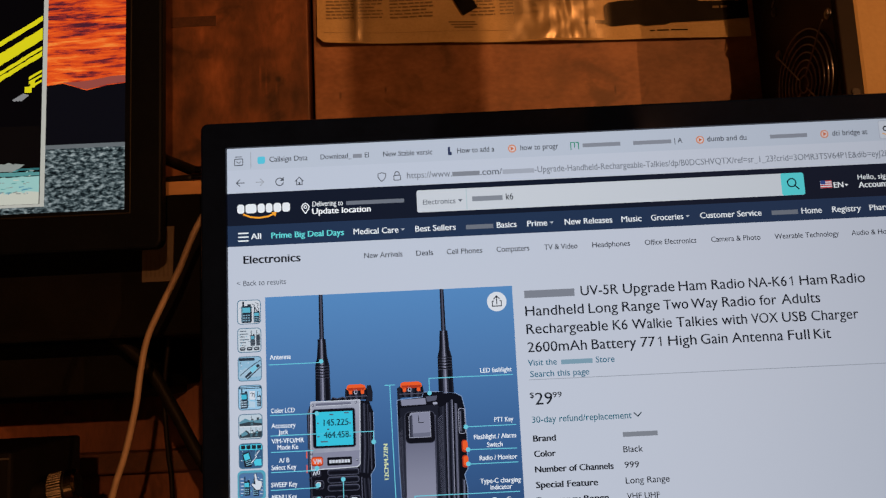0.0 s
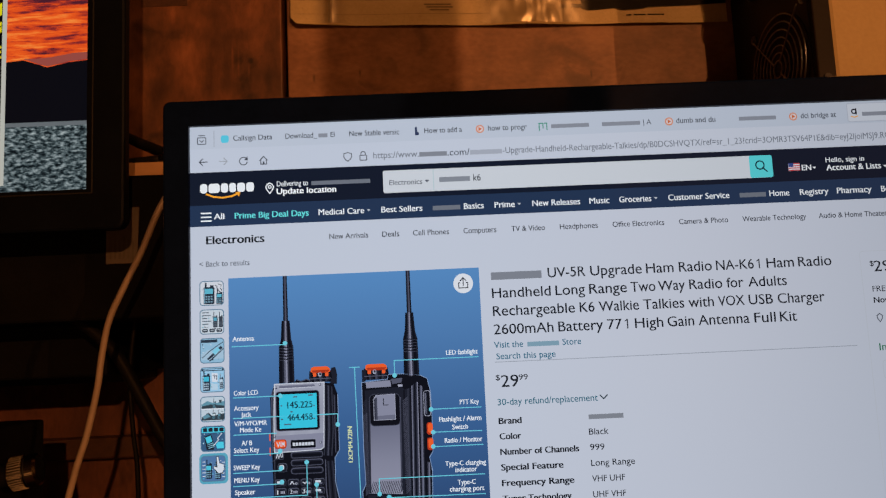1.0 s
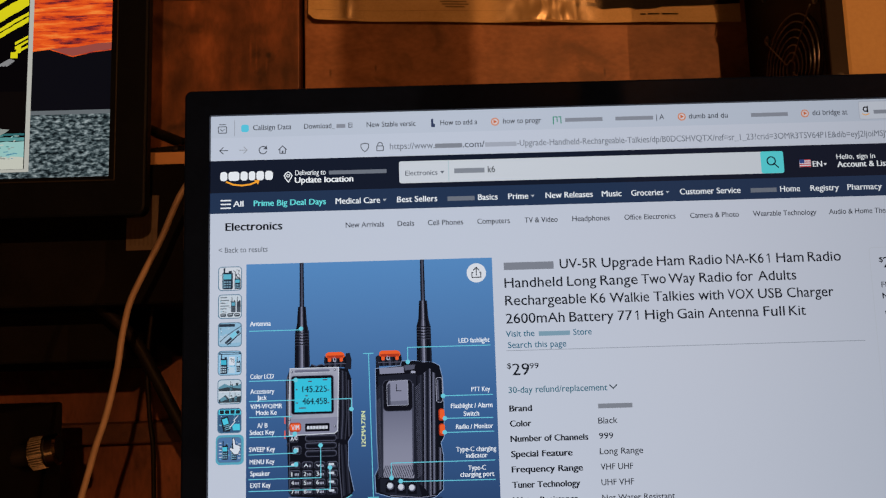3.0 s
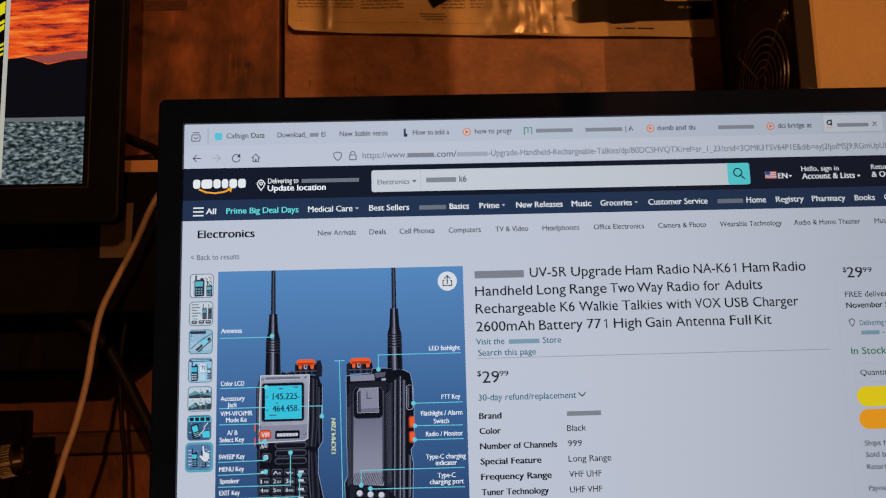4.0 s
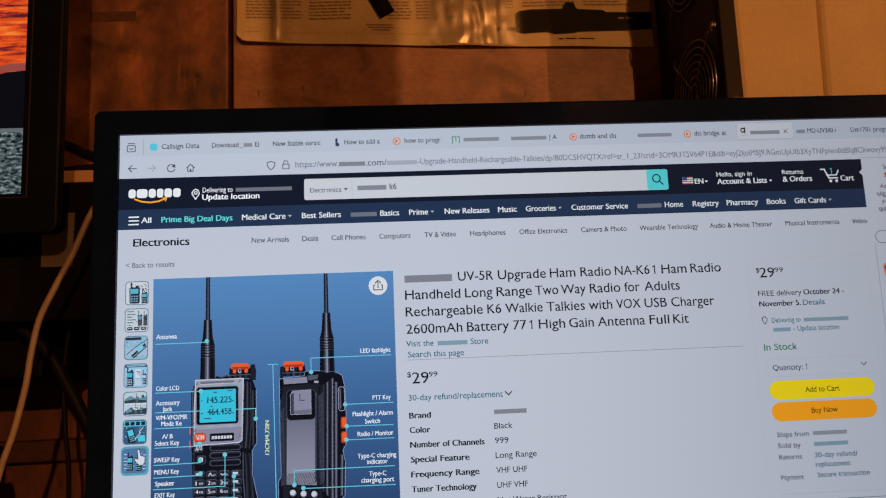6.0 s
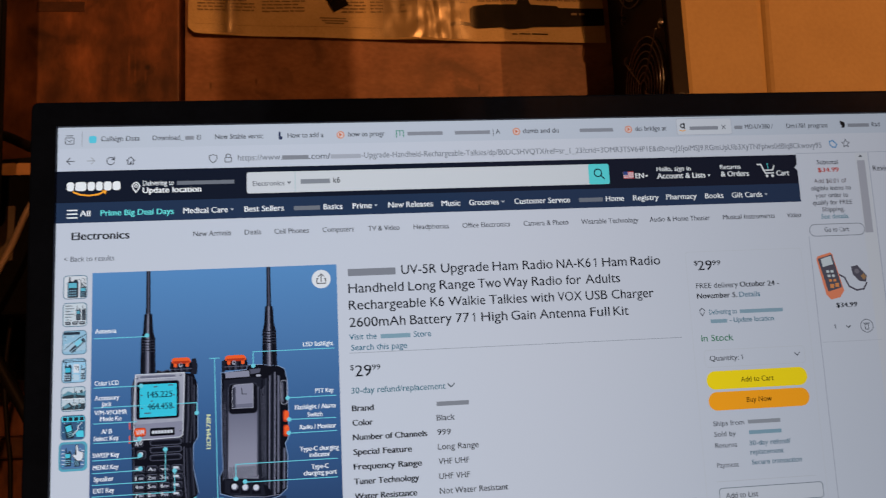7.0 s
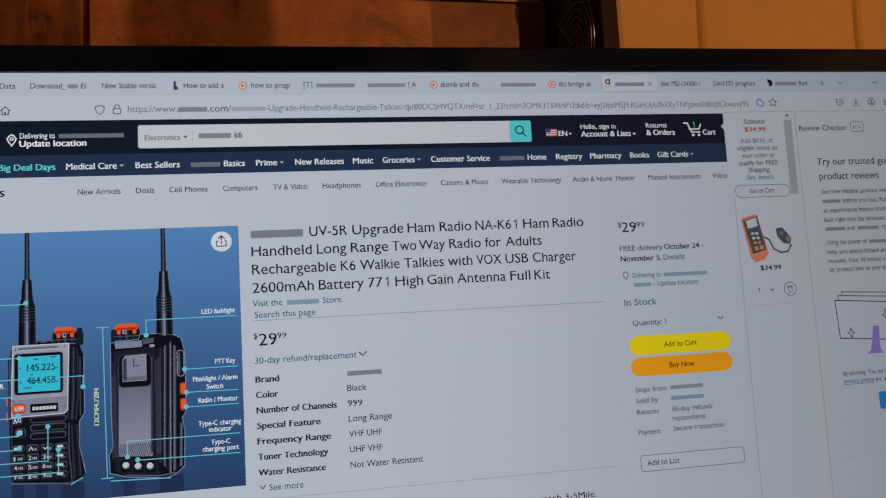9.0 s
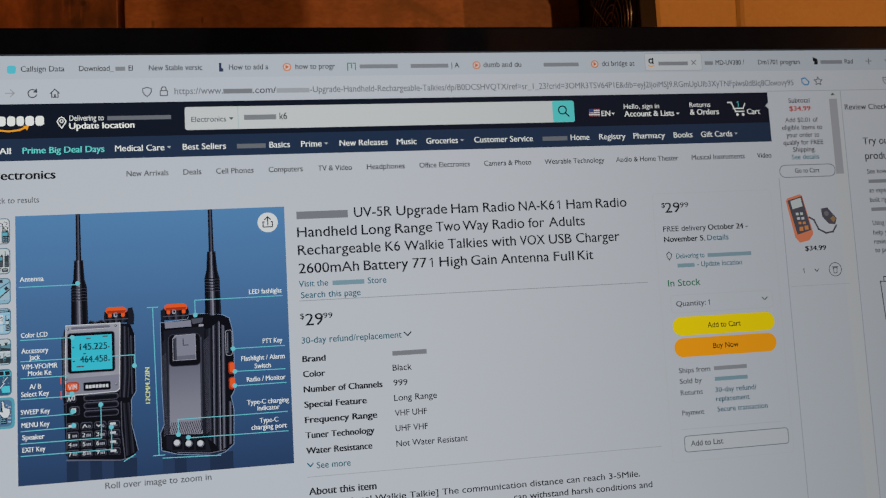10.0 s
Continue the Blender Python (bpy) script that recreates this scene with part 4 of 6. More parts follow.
def radio_front(b):
    aerial(b, 165.5, 355, 463)
    knob(b, 208, 437, 32)
    bm_poly(b, [(243, 440), (250, 439), (253, 452), (252, 468), (240, 468)], 3, 1)
    bm_poly(b, [(176, 467), (182, 457), (190, 460), (200, 457), (208, 461), (214, 467)], 3, 0)
    bm_line(b, [(182, 458), (190, 461), (200, 458), (206, 461)], 1.0, 4, 4)
    # dark case with its flank of ridges and grooves
    bm_poly(b, [(136, 486), (143, 466), (230, 465), (246, 467), (253, 486), (253, 580), (245, 593), (245, 634), (254, 677), (248, 686), (234, 691), (144, 684), (140, 676), (138, 596)], 3, 0)
    bm_bands(b, [(230, 468), (228, 548), (226, 588)], [(246, 473), (247, 548), (243, 590)], 4, (2, 0, 1, 3, 1, 0, 2, 0))
    bm_bands(b, [(246, 486), (246, 584)], [(251, 488), (251, 586)], 5, (3, 1, 0))
    bm_bands(b, [(136, 486), (137, 590)], [(142, 470), (140, 576)], 4, (1, 4, 2))
    bm_line(b, [(137, 596), (142, 592), (142, 676)], 1.2, 5, 3)
    bm_line(b, [(229, 596), (229, 640), (233, 688)], 1.6, 5, 4)
    bm_bands(b, [(232, 598), (235, 686)], [(244, 598), (251, 680)], 4, (2, 1, 0, 1, 2, 0))
    bm_line(b, [(253, 486), (253.5, 580), (245.5, 593), (245.5, 634), (254.5, 677)], 1.0, 6, 13)
    # silver face, lighter along its rims
    face = [(144, 464), (230, 464), (227, 574), (222, 578), (142, 580), (142, 520)]
    bm_poly(b, face, 5, 14)
    bm_outline(b, face, 1.5, 6, 8)
    bm_poly(b, [(142.5, 552), (227.5, 550), (226.5, 573), (221.5, 577), (142.5, 579)], 6, 6)
    bm_poly(b, rr(152, 467, 214, 471.5, 2), 6, 5)
    bm_line(b, [(153, 471.8), (214, 471.3)], 0.9, 7, 8)
    for u, v in ((147, 470), (223, 468), (222, 566), (143, 553)):
        bm_poly(b, disc(u, v, 2.2, 10), 7, 4)
        bm_poly(b, disc(u - 0.4, v - 0.5, 1.0, 8), 8, 8)
    # display window
    bm_poly(b, rr(146, 477, 221, 544, 5), 7, 0)
    bm_outline(b, rr(146, 477, 221, 544, 5), 1.0, 8, 5)
    bm_rect(b, 152, 482, 216.5, 540, 8, 9)
    for u0, u1, v in ((176, 183, 486), (202, 210, 484), (154, 157, 500), (154, 158, 523), (171, 175, 511), (160, 172, 532), (210, 213, 502), (210, 213, 524)):
        bm_rect(b, u0, v, u1, v + 2.0, 9, 4)
    # orange key and name plate
    bm_poly(b, rr(142, 558, 163, 574, 5), 7, 11)
    bm_poly(b, rr(143.5, 559.5, 162, 571.5, 4), 8, 10)
    bm_line(b, [(146.5, 562.5), (149, 569.5), (151.5, 562.5)], 1.3, 9, 8)
    bm_line(b, [(152.5, 569.5), (154, 562.5)], 1.0, 9, 8)
    bm_line(b, [(155, 569.5), (155.5, 562.5), (157.3, 567), (159, 562.5), (159.5, 569.5)], 1.3, 9, 8)
    bm_poly(b, rr(170, 560, 213, 574, 2), 7, 0)
    for k in range(7):
        bm_poly(b, rr(173.5 + 5.3 * k, 564.4, 177.9 + 5.3 * k, 570, 0.8, 2), 8, 8)
    bm_rect(b, 133.5, 548, 135.3, 560, 4, 10)
    bm_rect(b, 133.5, 571, 135.3, 585, 4, 10)
    # speaker slots
    for v in (580, 593, 606.5):
        bm_poly(b, rr(169.5, v, 225, v + 11, 5), 5, 4)
        bm_poly(b, rr(170.7, v + 1.6, 224, v + 10, 4), 6, 1)
        bm_poly(b, rr(173, v + 4, 222, v + 8.4, 2.1), 7, 0)
    # side keys and key pad
    for u0, v0, u1, v1 in ((142, 580, 158, 592), (147, 598, 163, 613)):
        bm_poly(b, rr(u0, v0, u1, v1, 4), 5, 4)
        bm_poly(b, rr(u0 + 1, v0 + 1.2, u1 - 0.6, v1 - 0.4, 3.6), 6, 1)
    bm_line(b, [(145, 589), (147, 582.5), (149, 589)], 1.3, 7, 8)
    bm_line(b, [(150, 588), (152, 581)], 1.0, 7, 8)
    bm_outline(b, rr(152.8, 581.5, 155.6, 587.6, 1, 2), 1.1, 7, 8)
    bm_poly(b, rr(150, 601, 158, 609, 2), 7, 8)
    bm_rect(b, 152.5, 602.5, 155.5, 607.5, 8, 1)
    for i in range(4):
        for j in range(4):
            u, v = 142.4 + 21.7 * j, 624.8 + 0.35 * j + 14.8 * i
            bm_poly(b, rr(u, v, u + 18.6, v + 12, 3.4), 5, 4)
            bm_poly(b, rr(u + 0.6, v + 1.3, u + 18.2, v + 11.8, 3.2), 6, 1)
            if i == 0 and j in (1, 2):
                d = 1 if j == 1 else -1
                bm_line(b, [(u + 4, v + 7 + 1.5 * d), (u + 7, v + 6 - 2 * d), (u + 10, v + 7 + 1.5 * d)], 1.6, 7, 8)
                bm_outline(b, disc(u + 14, v + 7.5, 1.6, 8), 1.0, 7, 7)
            elif i == 0 or j == 3:
                bm_poly(b, rr(u + 3, v + 3, u + 12.5, v + 7, 1, 2), 7, 8)
                bm_rect(b, u + 9, v + 7, u + 15, v + 9.5, 7, 5)
            else:
                for q in range(3):
                    bm_rect(b, u + 9 + 2.6 * q, v + 5, u + 10.8 + 2.6 * q, v + 9.2, 7, 7)
    bm_line(b, [(141, 685), (226, 692), (247, 688)], 1.4, 5, 5)


def radio_back(b):
    aerial(b, 382.5, 350, 460)
    knob(b, 303, 437, 36)
    bm_poly(b, [(296, 447), (301, 445), (302, 466), (296, 470)], 3, 1)
    case = [(295, 468), (340, 464), (342, 456), (366, 456), (398, 460), (409, 466), (414, 488), (415, 534), (414, 590), (408, 600), (412, 622), (410, 680), (396, 692), (380, 697), (318, 690), (292, 682), (291, 652), (297, 640), (295, 584)]
    bm_poly(b, case, 3, 0)
    bm_outline(b, case, 1.1, 4, 13)
    # collar and top edge
    bm_poly(b, [(302, 468), (345, 466), (346, 477), (303, 478)], 5, 6)
    bm_poly(b, [(346, 464), (366, 463), (364, 471), (348, 473)], 5, 4)
    bm_poly(b, rr(358, 474, 366, 478, 1, 2), 6, 7)
    bm_poly(b, [(300, 482), (364, 478), (372, 486), (372, 640), (364, 662), (300, 656)], 4, 1)
    # battery cover
    bm_poly(b, [(306, 490), (362, 488), (362, 640), (359, 659), (302, 656)], 5, 15)
    bm_poly(b, [(304, 488), (363, 484), (364, 496), (304, 500)], 6, 1)
    bm_bands(b, [(304, 500), (301, 655)], [(308.5, 500), (306, 656)], 6, (1, 2))
    bm_bands(b, [(359, 500), (357, 656)], [(365, 500), (362, 650)], 6, (3, 1))
    # clip
    bm_poly(b, rr(308, 489, 360, 543, 8), 7, 0)
    bm_outline(b, rr(308, 489, 360, 543, 8), 1.0, 8, 3)
    bm_poly(b, [(319, 491), (352, 490), (352, 533), (315, 533), (315, 497)], 8, 6)
    bm_bands(b, [(315, 497), (315, 533)], [(321, 494), (321, 533)], 9, (2, 3))
    bm_poly(b, [(321, 526), (352, 525), (352, 533), (321, 533)], 9, 5)
    bm_outline(b, [(319, 491), (352, 490), (352, 533), (315, 533), (315, 497)], 0.9, 10, 7)
    bm_line(b, [(332, 497), (332, 508), (340, 508)], 1.3, 10, 1)
    # hatched strips, rails and flank
    bm_bands(b, [(367, 484), (364, 668)], [(381, 480), (377, 674)], 5, (0, 1, 1, 2, 1, 0))
    for k in range(48):
        v = 500 + 3.3 * k
        bm_line(b, [(365.5, v + 3.5), (373.5, v - 3.5)], 0.9, 6, 4)
        bm_line(b, [(296.5, v + 3), (303, v - 2.5)], 0.9, 7, 4 if v > 520 else 2)
    for k in range(18):
        bm_line(b, [(303 + 3.1 * k, 657), (310 + 3.1 * k, 637)], 1.1, 7, 1)
    bm_bands(b, [(381, 478), (377, 676)], [(392, 470), (387, 690)], 5, (5, 2, 0, 1, 3))
    bm_line(b, [(392, 472), (388, 690)], 1.3, 6, 6)
    bm_bands(b, [(394, 476), (390, 688)], [(403, 480), (399, 684)], 5, (0, 4, 5, 2, 0))
    bm_poly(b, rr(402, 487, 413, 530, 4), 6, 1)
    bm_bands(b, [(404, 491), (404, 526)], [(411, 491), (411, 526)], 7, (5, 2, 0, 0))
    bm_outline(b, rr(402, 487, 413, 530, 4), 0.9, 8, 7)
    for v in (541, 567):
        bm_poly(b, rr(405, v, 415, v + 21, 4), 6, 11)
        bm_poly(b, rr(407, v + 1.5, 415.5, v + 18, 3.4), 7, 10)
    bm_bands(b, [(402, 606), (400, 682)], [(410, 610), (408, 678)], 6, (0, 3, 5, 1))
    # screws along the foot
    bm_poly(b, [(300, 658), (366, 664), (372, 690), (318, 688), (300, 680)], 5, 1)
    for u, v in ((317.5, 671), (336.5, 673.5), (355.5, 675)):
        bm_poly(b, [(u - 8, v + 11), (u - 8, v - 4), (u - 4, v - 9), (u + 4, v - 9), (u + 8, v - 4), (u + 8, v + 11)], 6, 0)
        bm_poly(b, disc(u, v, 6), 7, 5)
        bm_poly(b, disc(u - 0.6, v - 0.8, 4.8), 8, 8)
    bm_line(b, [(318, 687), (370, 692), (396, 689)], 1.4, 6, 5)


def reflections(b):
    """The two radios mirrored faintly in the floor of the picture."""
    bm_bands(b, [(141, 688), (141, 721)], [(252, 690), (252, 721)], 3, (0, 1, 0, 1, 0, 0))
    bm_bands(b, [(293, 690), (293, 721)], [(408, 692), (408, 721)], 3, (1, 0, 1, 1, 0, 0))


flat("mirror_picture", [(34, 50, 80), (42, 62, 98)], reflections)


def callouts(b):
    for pts in ([(72, 396), (164, 396)], [(73, 484), (154, 484)], [(73, 519), (252, 519), (252, 537)], [(73, 547), (146, 547)], [(73, 581), (152, 581)],
                [(72, 611), (153, 610)], [(72, 633), (154, 632)], [(72, 653), (197, 653), (197, 598)], [(72, 673), (213, 673), (213, 635)],
                [(500, 432.5), (353, 432.5), (353, 458)], [(501, 519), (414, 519)], [(500, 559), (416, 558)], [(501, 582.5), (415, 582.5)],
                [(501, 632), (320, 632), (320, 657)], [(501, 665), (336, 664)], [(283.5, 441), (288, 689)], [(275, 441), (292, 441)], [(279, 689), (297, 689)],
                [(232, 694), (250, 684)], [(294, 694), (388, 697)]):
        bm_line(b, pts, 1.5, 8, 12)
    for u, v in ((164, 394), (252, 537), (154, 484), (152, 577), (153, 606), (154, 629), (197, 598), (213, 636), (353, 458), (414, 519), (416, 558), (415, 582), (320, 657), (336, 663)):
        bm_poly(b, disc(u, v, 4, 12), 9, 12)


flat("radio_picture", PIC, radio_front)
flat("radio_picture", PIC, radio_back)
flat("callout", PIC, callouts)
CALL = (224, 231, 240)
for words, u, v, w in (("Antenna", 73, 387, 37), ("Color LCD", 74, 480, 41), ("Accessory", 74, 506, 42), ("Jack", 86, 517, 17), ("V/M-VFO/MR", 74, 532, 56), ("Mode Ke", 84, 543, 36),
                       ("A/ B", 86, 565, 18), ("Select Key", 73, 577, 43), ("SWEEP Key", 72, 606, 45), ("MENU Key", 73, 627, 43), ("Speaker", 74, 647, 34), ("EXIT Key", 74, 667, 35),
                       ("LED fashlight", 444, 427, 55), ("PTT Key", 464, 513, 33), ("Flashlight / Alarm", 427, 541, 73), ("Switch", 449, 555, 27), ("Radio / Monitor", 435, 577, 65),
                       ("Type-C charging", 434, 616, 70), ("indicator", 451, 627, 37), ("Type-C", 454, 648, 31), ("charging port", 440, 659, 59)):
    text(words, u, v, w, 11, CALL, 0.26, 9)
text("12CM/4.72IN", 276, 602, 60, 10, (206, 218, 168), 0.45, 9, 90)
text("145.225", 165, 506, 43, 15, (20, 56, 72), 0.5, 8)
text("464.458", 165, 527, 43, 15, (20, 56, 72), 0.5, 8)
for k, digit in enumerate("123 456 789"):
    if digit != " ":
        text(digit, 145.2 + 21.7 * (k % 4), 649.5 + 14.8 * (k // 4), 4.4 if digit != "1" else 1.5, 9.5, (196, 202, 214), 0.3, 8)
flat("share_button", [(212, 217, 226), (50, 54, 62)], lambda b: (bm_poly(b, disc(480, 303, 17.5, 28), 6), bm_line(b, [(474, 302), (472, 302), (472, 311), (488, 311), (488, 302), (486, 302)], 1.7, 7, 1), bm_line(b, [(480, 307), (480, 294)], 1.7, 7, 1), bm_line(b, [(475, 298), (480, 293), (485, 298)], 1.7, 7, 1)))

# small pictures beside it
TONES = [((206, 211, 220), (30, 40, 52), (88, 176, 200), (120, 160, 182)), ((196, 206, 216), (50, 56, 66), (84, 160, 186), (90, 100, 112)), ((140, 182, 210), (34, 44, 58), (120, 200, 225), (160, 190, 212)),
         ((150, 196, 226), (28, 40, 56), (60, 180, 210), (180, 205, 224)), ((186, 202, 214), (44, 54, 62), (200, 214, 222), (90, 140, 160)), ((48, 84, 120), (22, 28, 38), (70, 200, 226), (130, 190, 214)), ((74, 112, 160), (18, 24, 34), (70, 190, 216), (120, 170, 200))]
for k, (back, dark, lit, mid) in enumerate(TONES):
    v = 301 + 50 * k
    back, dark, lit, mid = (tuple(int(0.92 * c + 0.08 * g) for c, g in zip(tone, (136, 158, 180))) for tone in (back, dark, lit, mid))

    def handset(b, u, v, w, h, layer, screen_tone=2, body=1):
        """A tiny radio: whip, body, lit display and keys."""
        bm_rect(b, u + 0.12 * w, v - min(0.62 * h, 8), u + 0.28 * w, v, layer, body)
        bm_rect(b, u + 0.60 * w, v - 0.10 * h, u + 0.92 * w, v, layer, body)
        bm_poly(b, rr(u, v, u + w, v + h, 0.12 * w, 2), layer, body)
        bm_poly(b, [(u + w * f, v + h * g) for f, g in ((0.14, 0.10), (0.86, 0.10), (0.86, 0.40), (0.14, 0.40))], layer + 1, screen_tone)
        bm_rect(b, u + 0.04 * w, v + 0.05 * h, u + 0.12 * w, v + 0.95 * h, layer + 1, 3)
        for i in range(3):
            for j in range(3):
                bm_rect(b, u + w * (0.18 + 0.24 * j), v + h * (0.52 + 0.15 * i), u + w * (0.34 + 0.24 * j), v + h * (0.60 + 0.15 * i), layer + 1, 3)

    def small(b, v=v, k=k):
        if k == 6:
            bm_poly(b, rr(13, v - 25, 62, v + 26, 8), 2, 4)
        bm_poly(b, rr(17, v - 21, 58, v + 21, 6), 3, 0)
        bm_outline(b, rr(17, v - 21, 58, v + 21, 6), 1.4, 9, 6)
        rnd = random.Random(30 + k)
        if k == 0:
            handset(b, 23, v - 11, 19, 30, 5)
            handset(b, 45, v, 11, 19, 5)
            for u, w_, dv in ((43, 4, -14), (49, 5, -16), (46, 3, -9), (52, 3, -8), (49, 2, -5)):
                bm_line(b, [(u, v + dv), (u + w_, v + dv + 2), (u + w_ - 1, v + dv + 4)], 1.0, 5, 1)
        elif k == 1:
            for i, w_ in enumerate((12, 15, 9, 16, 11)):
                bm_rect(b, 20, v - 17 + 5 * i, 20 + w_, v - 15.4 + 5 * i, 5, 3)
            handset(b, 39, v - 9, 8, 19, 5)
            handset(b, 49, v - 9, 7, 19, 5, 1)
            for i in range(3):
                bm_poly(b, rr(20 + 12.4 * i, v + 12, 30 + 12.4 * i, v + 18, 2, 2), 5, 1)
                bm_rect(b, 22 + 12.4 * i, v + 14, 28 + 12.4 * i, v + 15.2, 6, 0)
        elif k == 2:
            bm_rect(b, 18, v - 19, 46, v - 14, 5, 1)
            bm_poly(b, [(18, v + 6), (30, v - 2), (40, v + 4), (57, v - 6), (57, v + 14), (18, v + 16)], 4, 3)
            bm_poly(b, [(28, v + 14), (33, v + 19), (57, v - 2), (52, v - 8)], 5, 1)
            bm_poly(b, [(37, v + 2), (46, v - 6), (51, v - 1), (42, v + 8)], 6, 2)
            bm_line(b, [(20, v + 12), (34, v), (46, v - 8), (56, v - 14)], 1.2, 6, 1)
            bm_line(b, [(31, v + 17), (55, v - 3)], 1.0, 6, 3)
        elif k == 3:
            bm_rect(b, 18, v - 19, 57, v - 15, 5, 1)
            bm_rect(b, 21, v - 18, 54, v - 16.4, 6, 0)
            handset(b, 20, v - 8, 13, 27, 5)
            bm_poly(b, rr(36, v - 11, 46, v + 4, 1, 2), 5, 5)
            bm_line(b, [(38, v - 7), (41, v - 8), (41, v - 2)], 1.0, 6, 1)
            bm_line(b, [(42.5, v - 6), (44.5, v - 7), (44.5, v)], 1.0, 6, 1)
            bm_poly(b, [(35, v + 6), (46, v + 8), (46, v + 18), (35, v + 17)], 5, 3)
            handset(b, 49, v - 2, 7, 18, 5, 3)
        elif k == 4:
            bm_poly(b, [(18, v - 8), (28, v - 14), (40, v - 9), (57, v - 13), (57, v - 2), (18, v - 2)], 5, 3)
            bm_poly(b, [(18, v - 5), (34, v - 8), (57, v - 5), (57, v - 1), (18, v - 1)], 6, 1)
            bm_rect(b, 18, v - 1, 57, v + 1, 7, 5)
            handset(b, 38, v - 12, 5, 11, 7, 3)
            bm_poly(b, [(48, v - 15), (53, v - 15), (52, v - 10), (49, v - 10)], 7, 1)
            bm_poly(b, [(18, v + 14), (30, v + 6), (36, v + 12), (57, v + 8), (57, v + 19), (18, v + 19)], 5, 1)
            bm_poly(b, [(20, v + 12), (29, v + 8), (33, v + 13), (22, v + 17)], 6, 3)
            handset(b, 37, v + 7, 5, 11, 7, 2)
            handset(b, 46, v + 8, 5, 10, 7, 3)
        elif k == 5:
            bm_rect(b, 18, v - 19, 57, v - 10, 5, 2)
            for i in range(4):
                bm_poly(b, rr(20 + 9.4 * i, v - 18, 27.4 + 9.4 * i, v - 11.5, 1, 2), 6, 1)
            bm_poly(b, [(22, v - 4), (34, v - 8), (40, v + 12), (38, v + 19), (26, v + 19)], 5, 1)
            bm_poly(b, [(24, v - 2), (33, v - 5), (36, v + 5), (27, v + 8)], 6, 2)
            for i in range(3):
                bm_line(b, [(28 + i, v + 10 + 3 * i), (37 + i, v + 7.5 + 3 * i)], 1.1, 6, 3)
            bm_line(b, [(52, v - 8), (45, v), (47, v + 2), (38, v + 12)], 1.3, 6, 5)
            bm_poly(b, [(42, v + 10), (46, v + 6), (55, v + 6), (56, v + 17), (44, v + 17)], 6, 2)
        else:
            handset(b, 24, v - 7, 11, 24, 5)
            handset(b, 40, v - 3, 10, 21, 5, 3)
            for i in range(5):
                bm_rect(b, 19, v - 12 + 6 * i, 24, v - 10.8 + 6 * i, 6, 5)
                bm_rect(b, 52, v - 10 + 6 * i, 57, v - 8.8 + 6 * i, 6, 5)
            bm_poly(b, [(43, v - 19), (46.5, v - 20), (48.5, v - 9), (56, v - 6.5), (56.5, v + 1), (53, v + 8), (46, v + 8), (38, v - 1), (39.5, v - 4), (44.5, v - 2)], 10, 5)
            bm_outline(b, [(43, v - 19), (46.5, v - 20), (48.5, v - 9), (56, v - 6.5), (56.5, v + 1), (53, v + 8), (46, v + 8), (38, v - 1), (39.5, v - 4), (44.5, v - 2)], 0.9, 11, 1)
        for _ in range(28):
            uu, vv = rnd.uniform(19, 53), rnd.uniform(v - 13, v + 16)
            bm_rect(b, uu, vv, uu + rnd.uniform(1, 3), vv + rnd.uniform(0.6, 1.6), 4, rnd.choice((1, 2, 3, 5)))

    flat("small_picture", [back, dark, lit, mid, (84, 160, 186), (206, 214, 226), (84, 120, 146)], small)

# ---- turn the writing into meshes ----
made = []


def font_object(words, bold):
    c = bpy.data.curves.new("text_line", "FONT")
    c.body, c.resolution_u = words, 3
    o = bpy.data.objects.new("text_line", c)
    scene.collection.objects.link(o)
    return o


BLANK = "\u00a0" * 2


def thicker(me, shift):
    """A second strike of the same letters, a little to the side and just in front."""
    n = len(me.vertices)
    xs = [tuple(v.co) for v in me.vertices]
    faces = [tuple(p.vertices) for p in me.polygons]
    me.clear_geometry()
    me.from_pydata(xs + [(x + shift, y, z + 0.02 * LAYER) for x, y, z in xs], [], faces + [tuple(i + n for i in f) for f in faces])


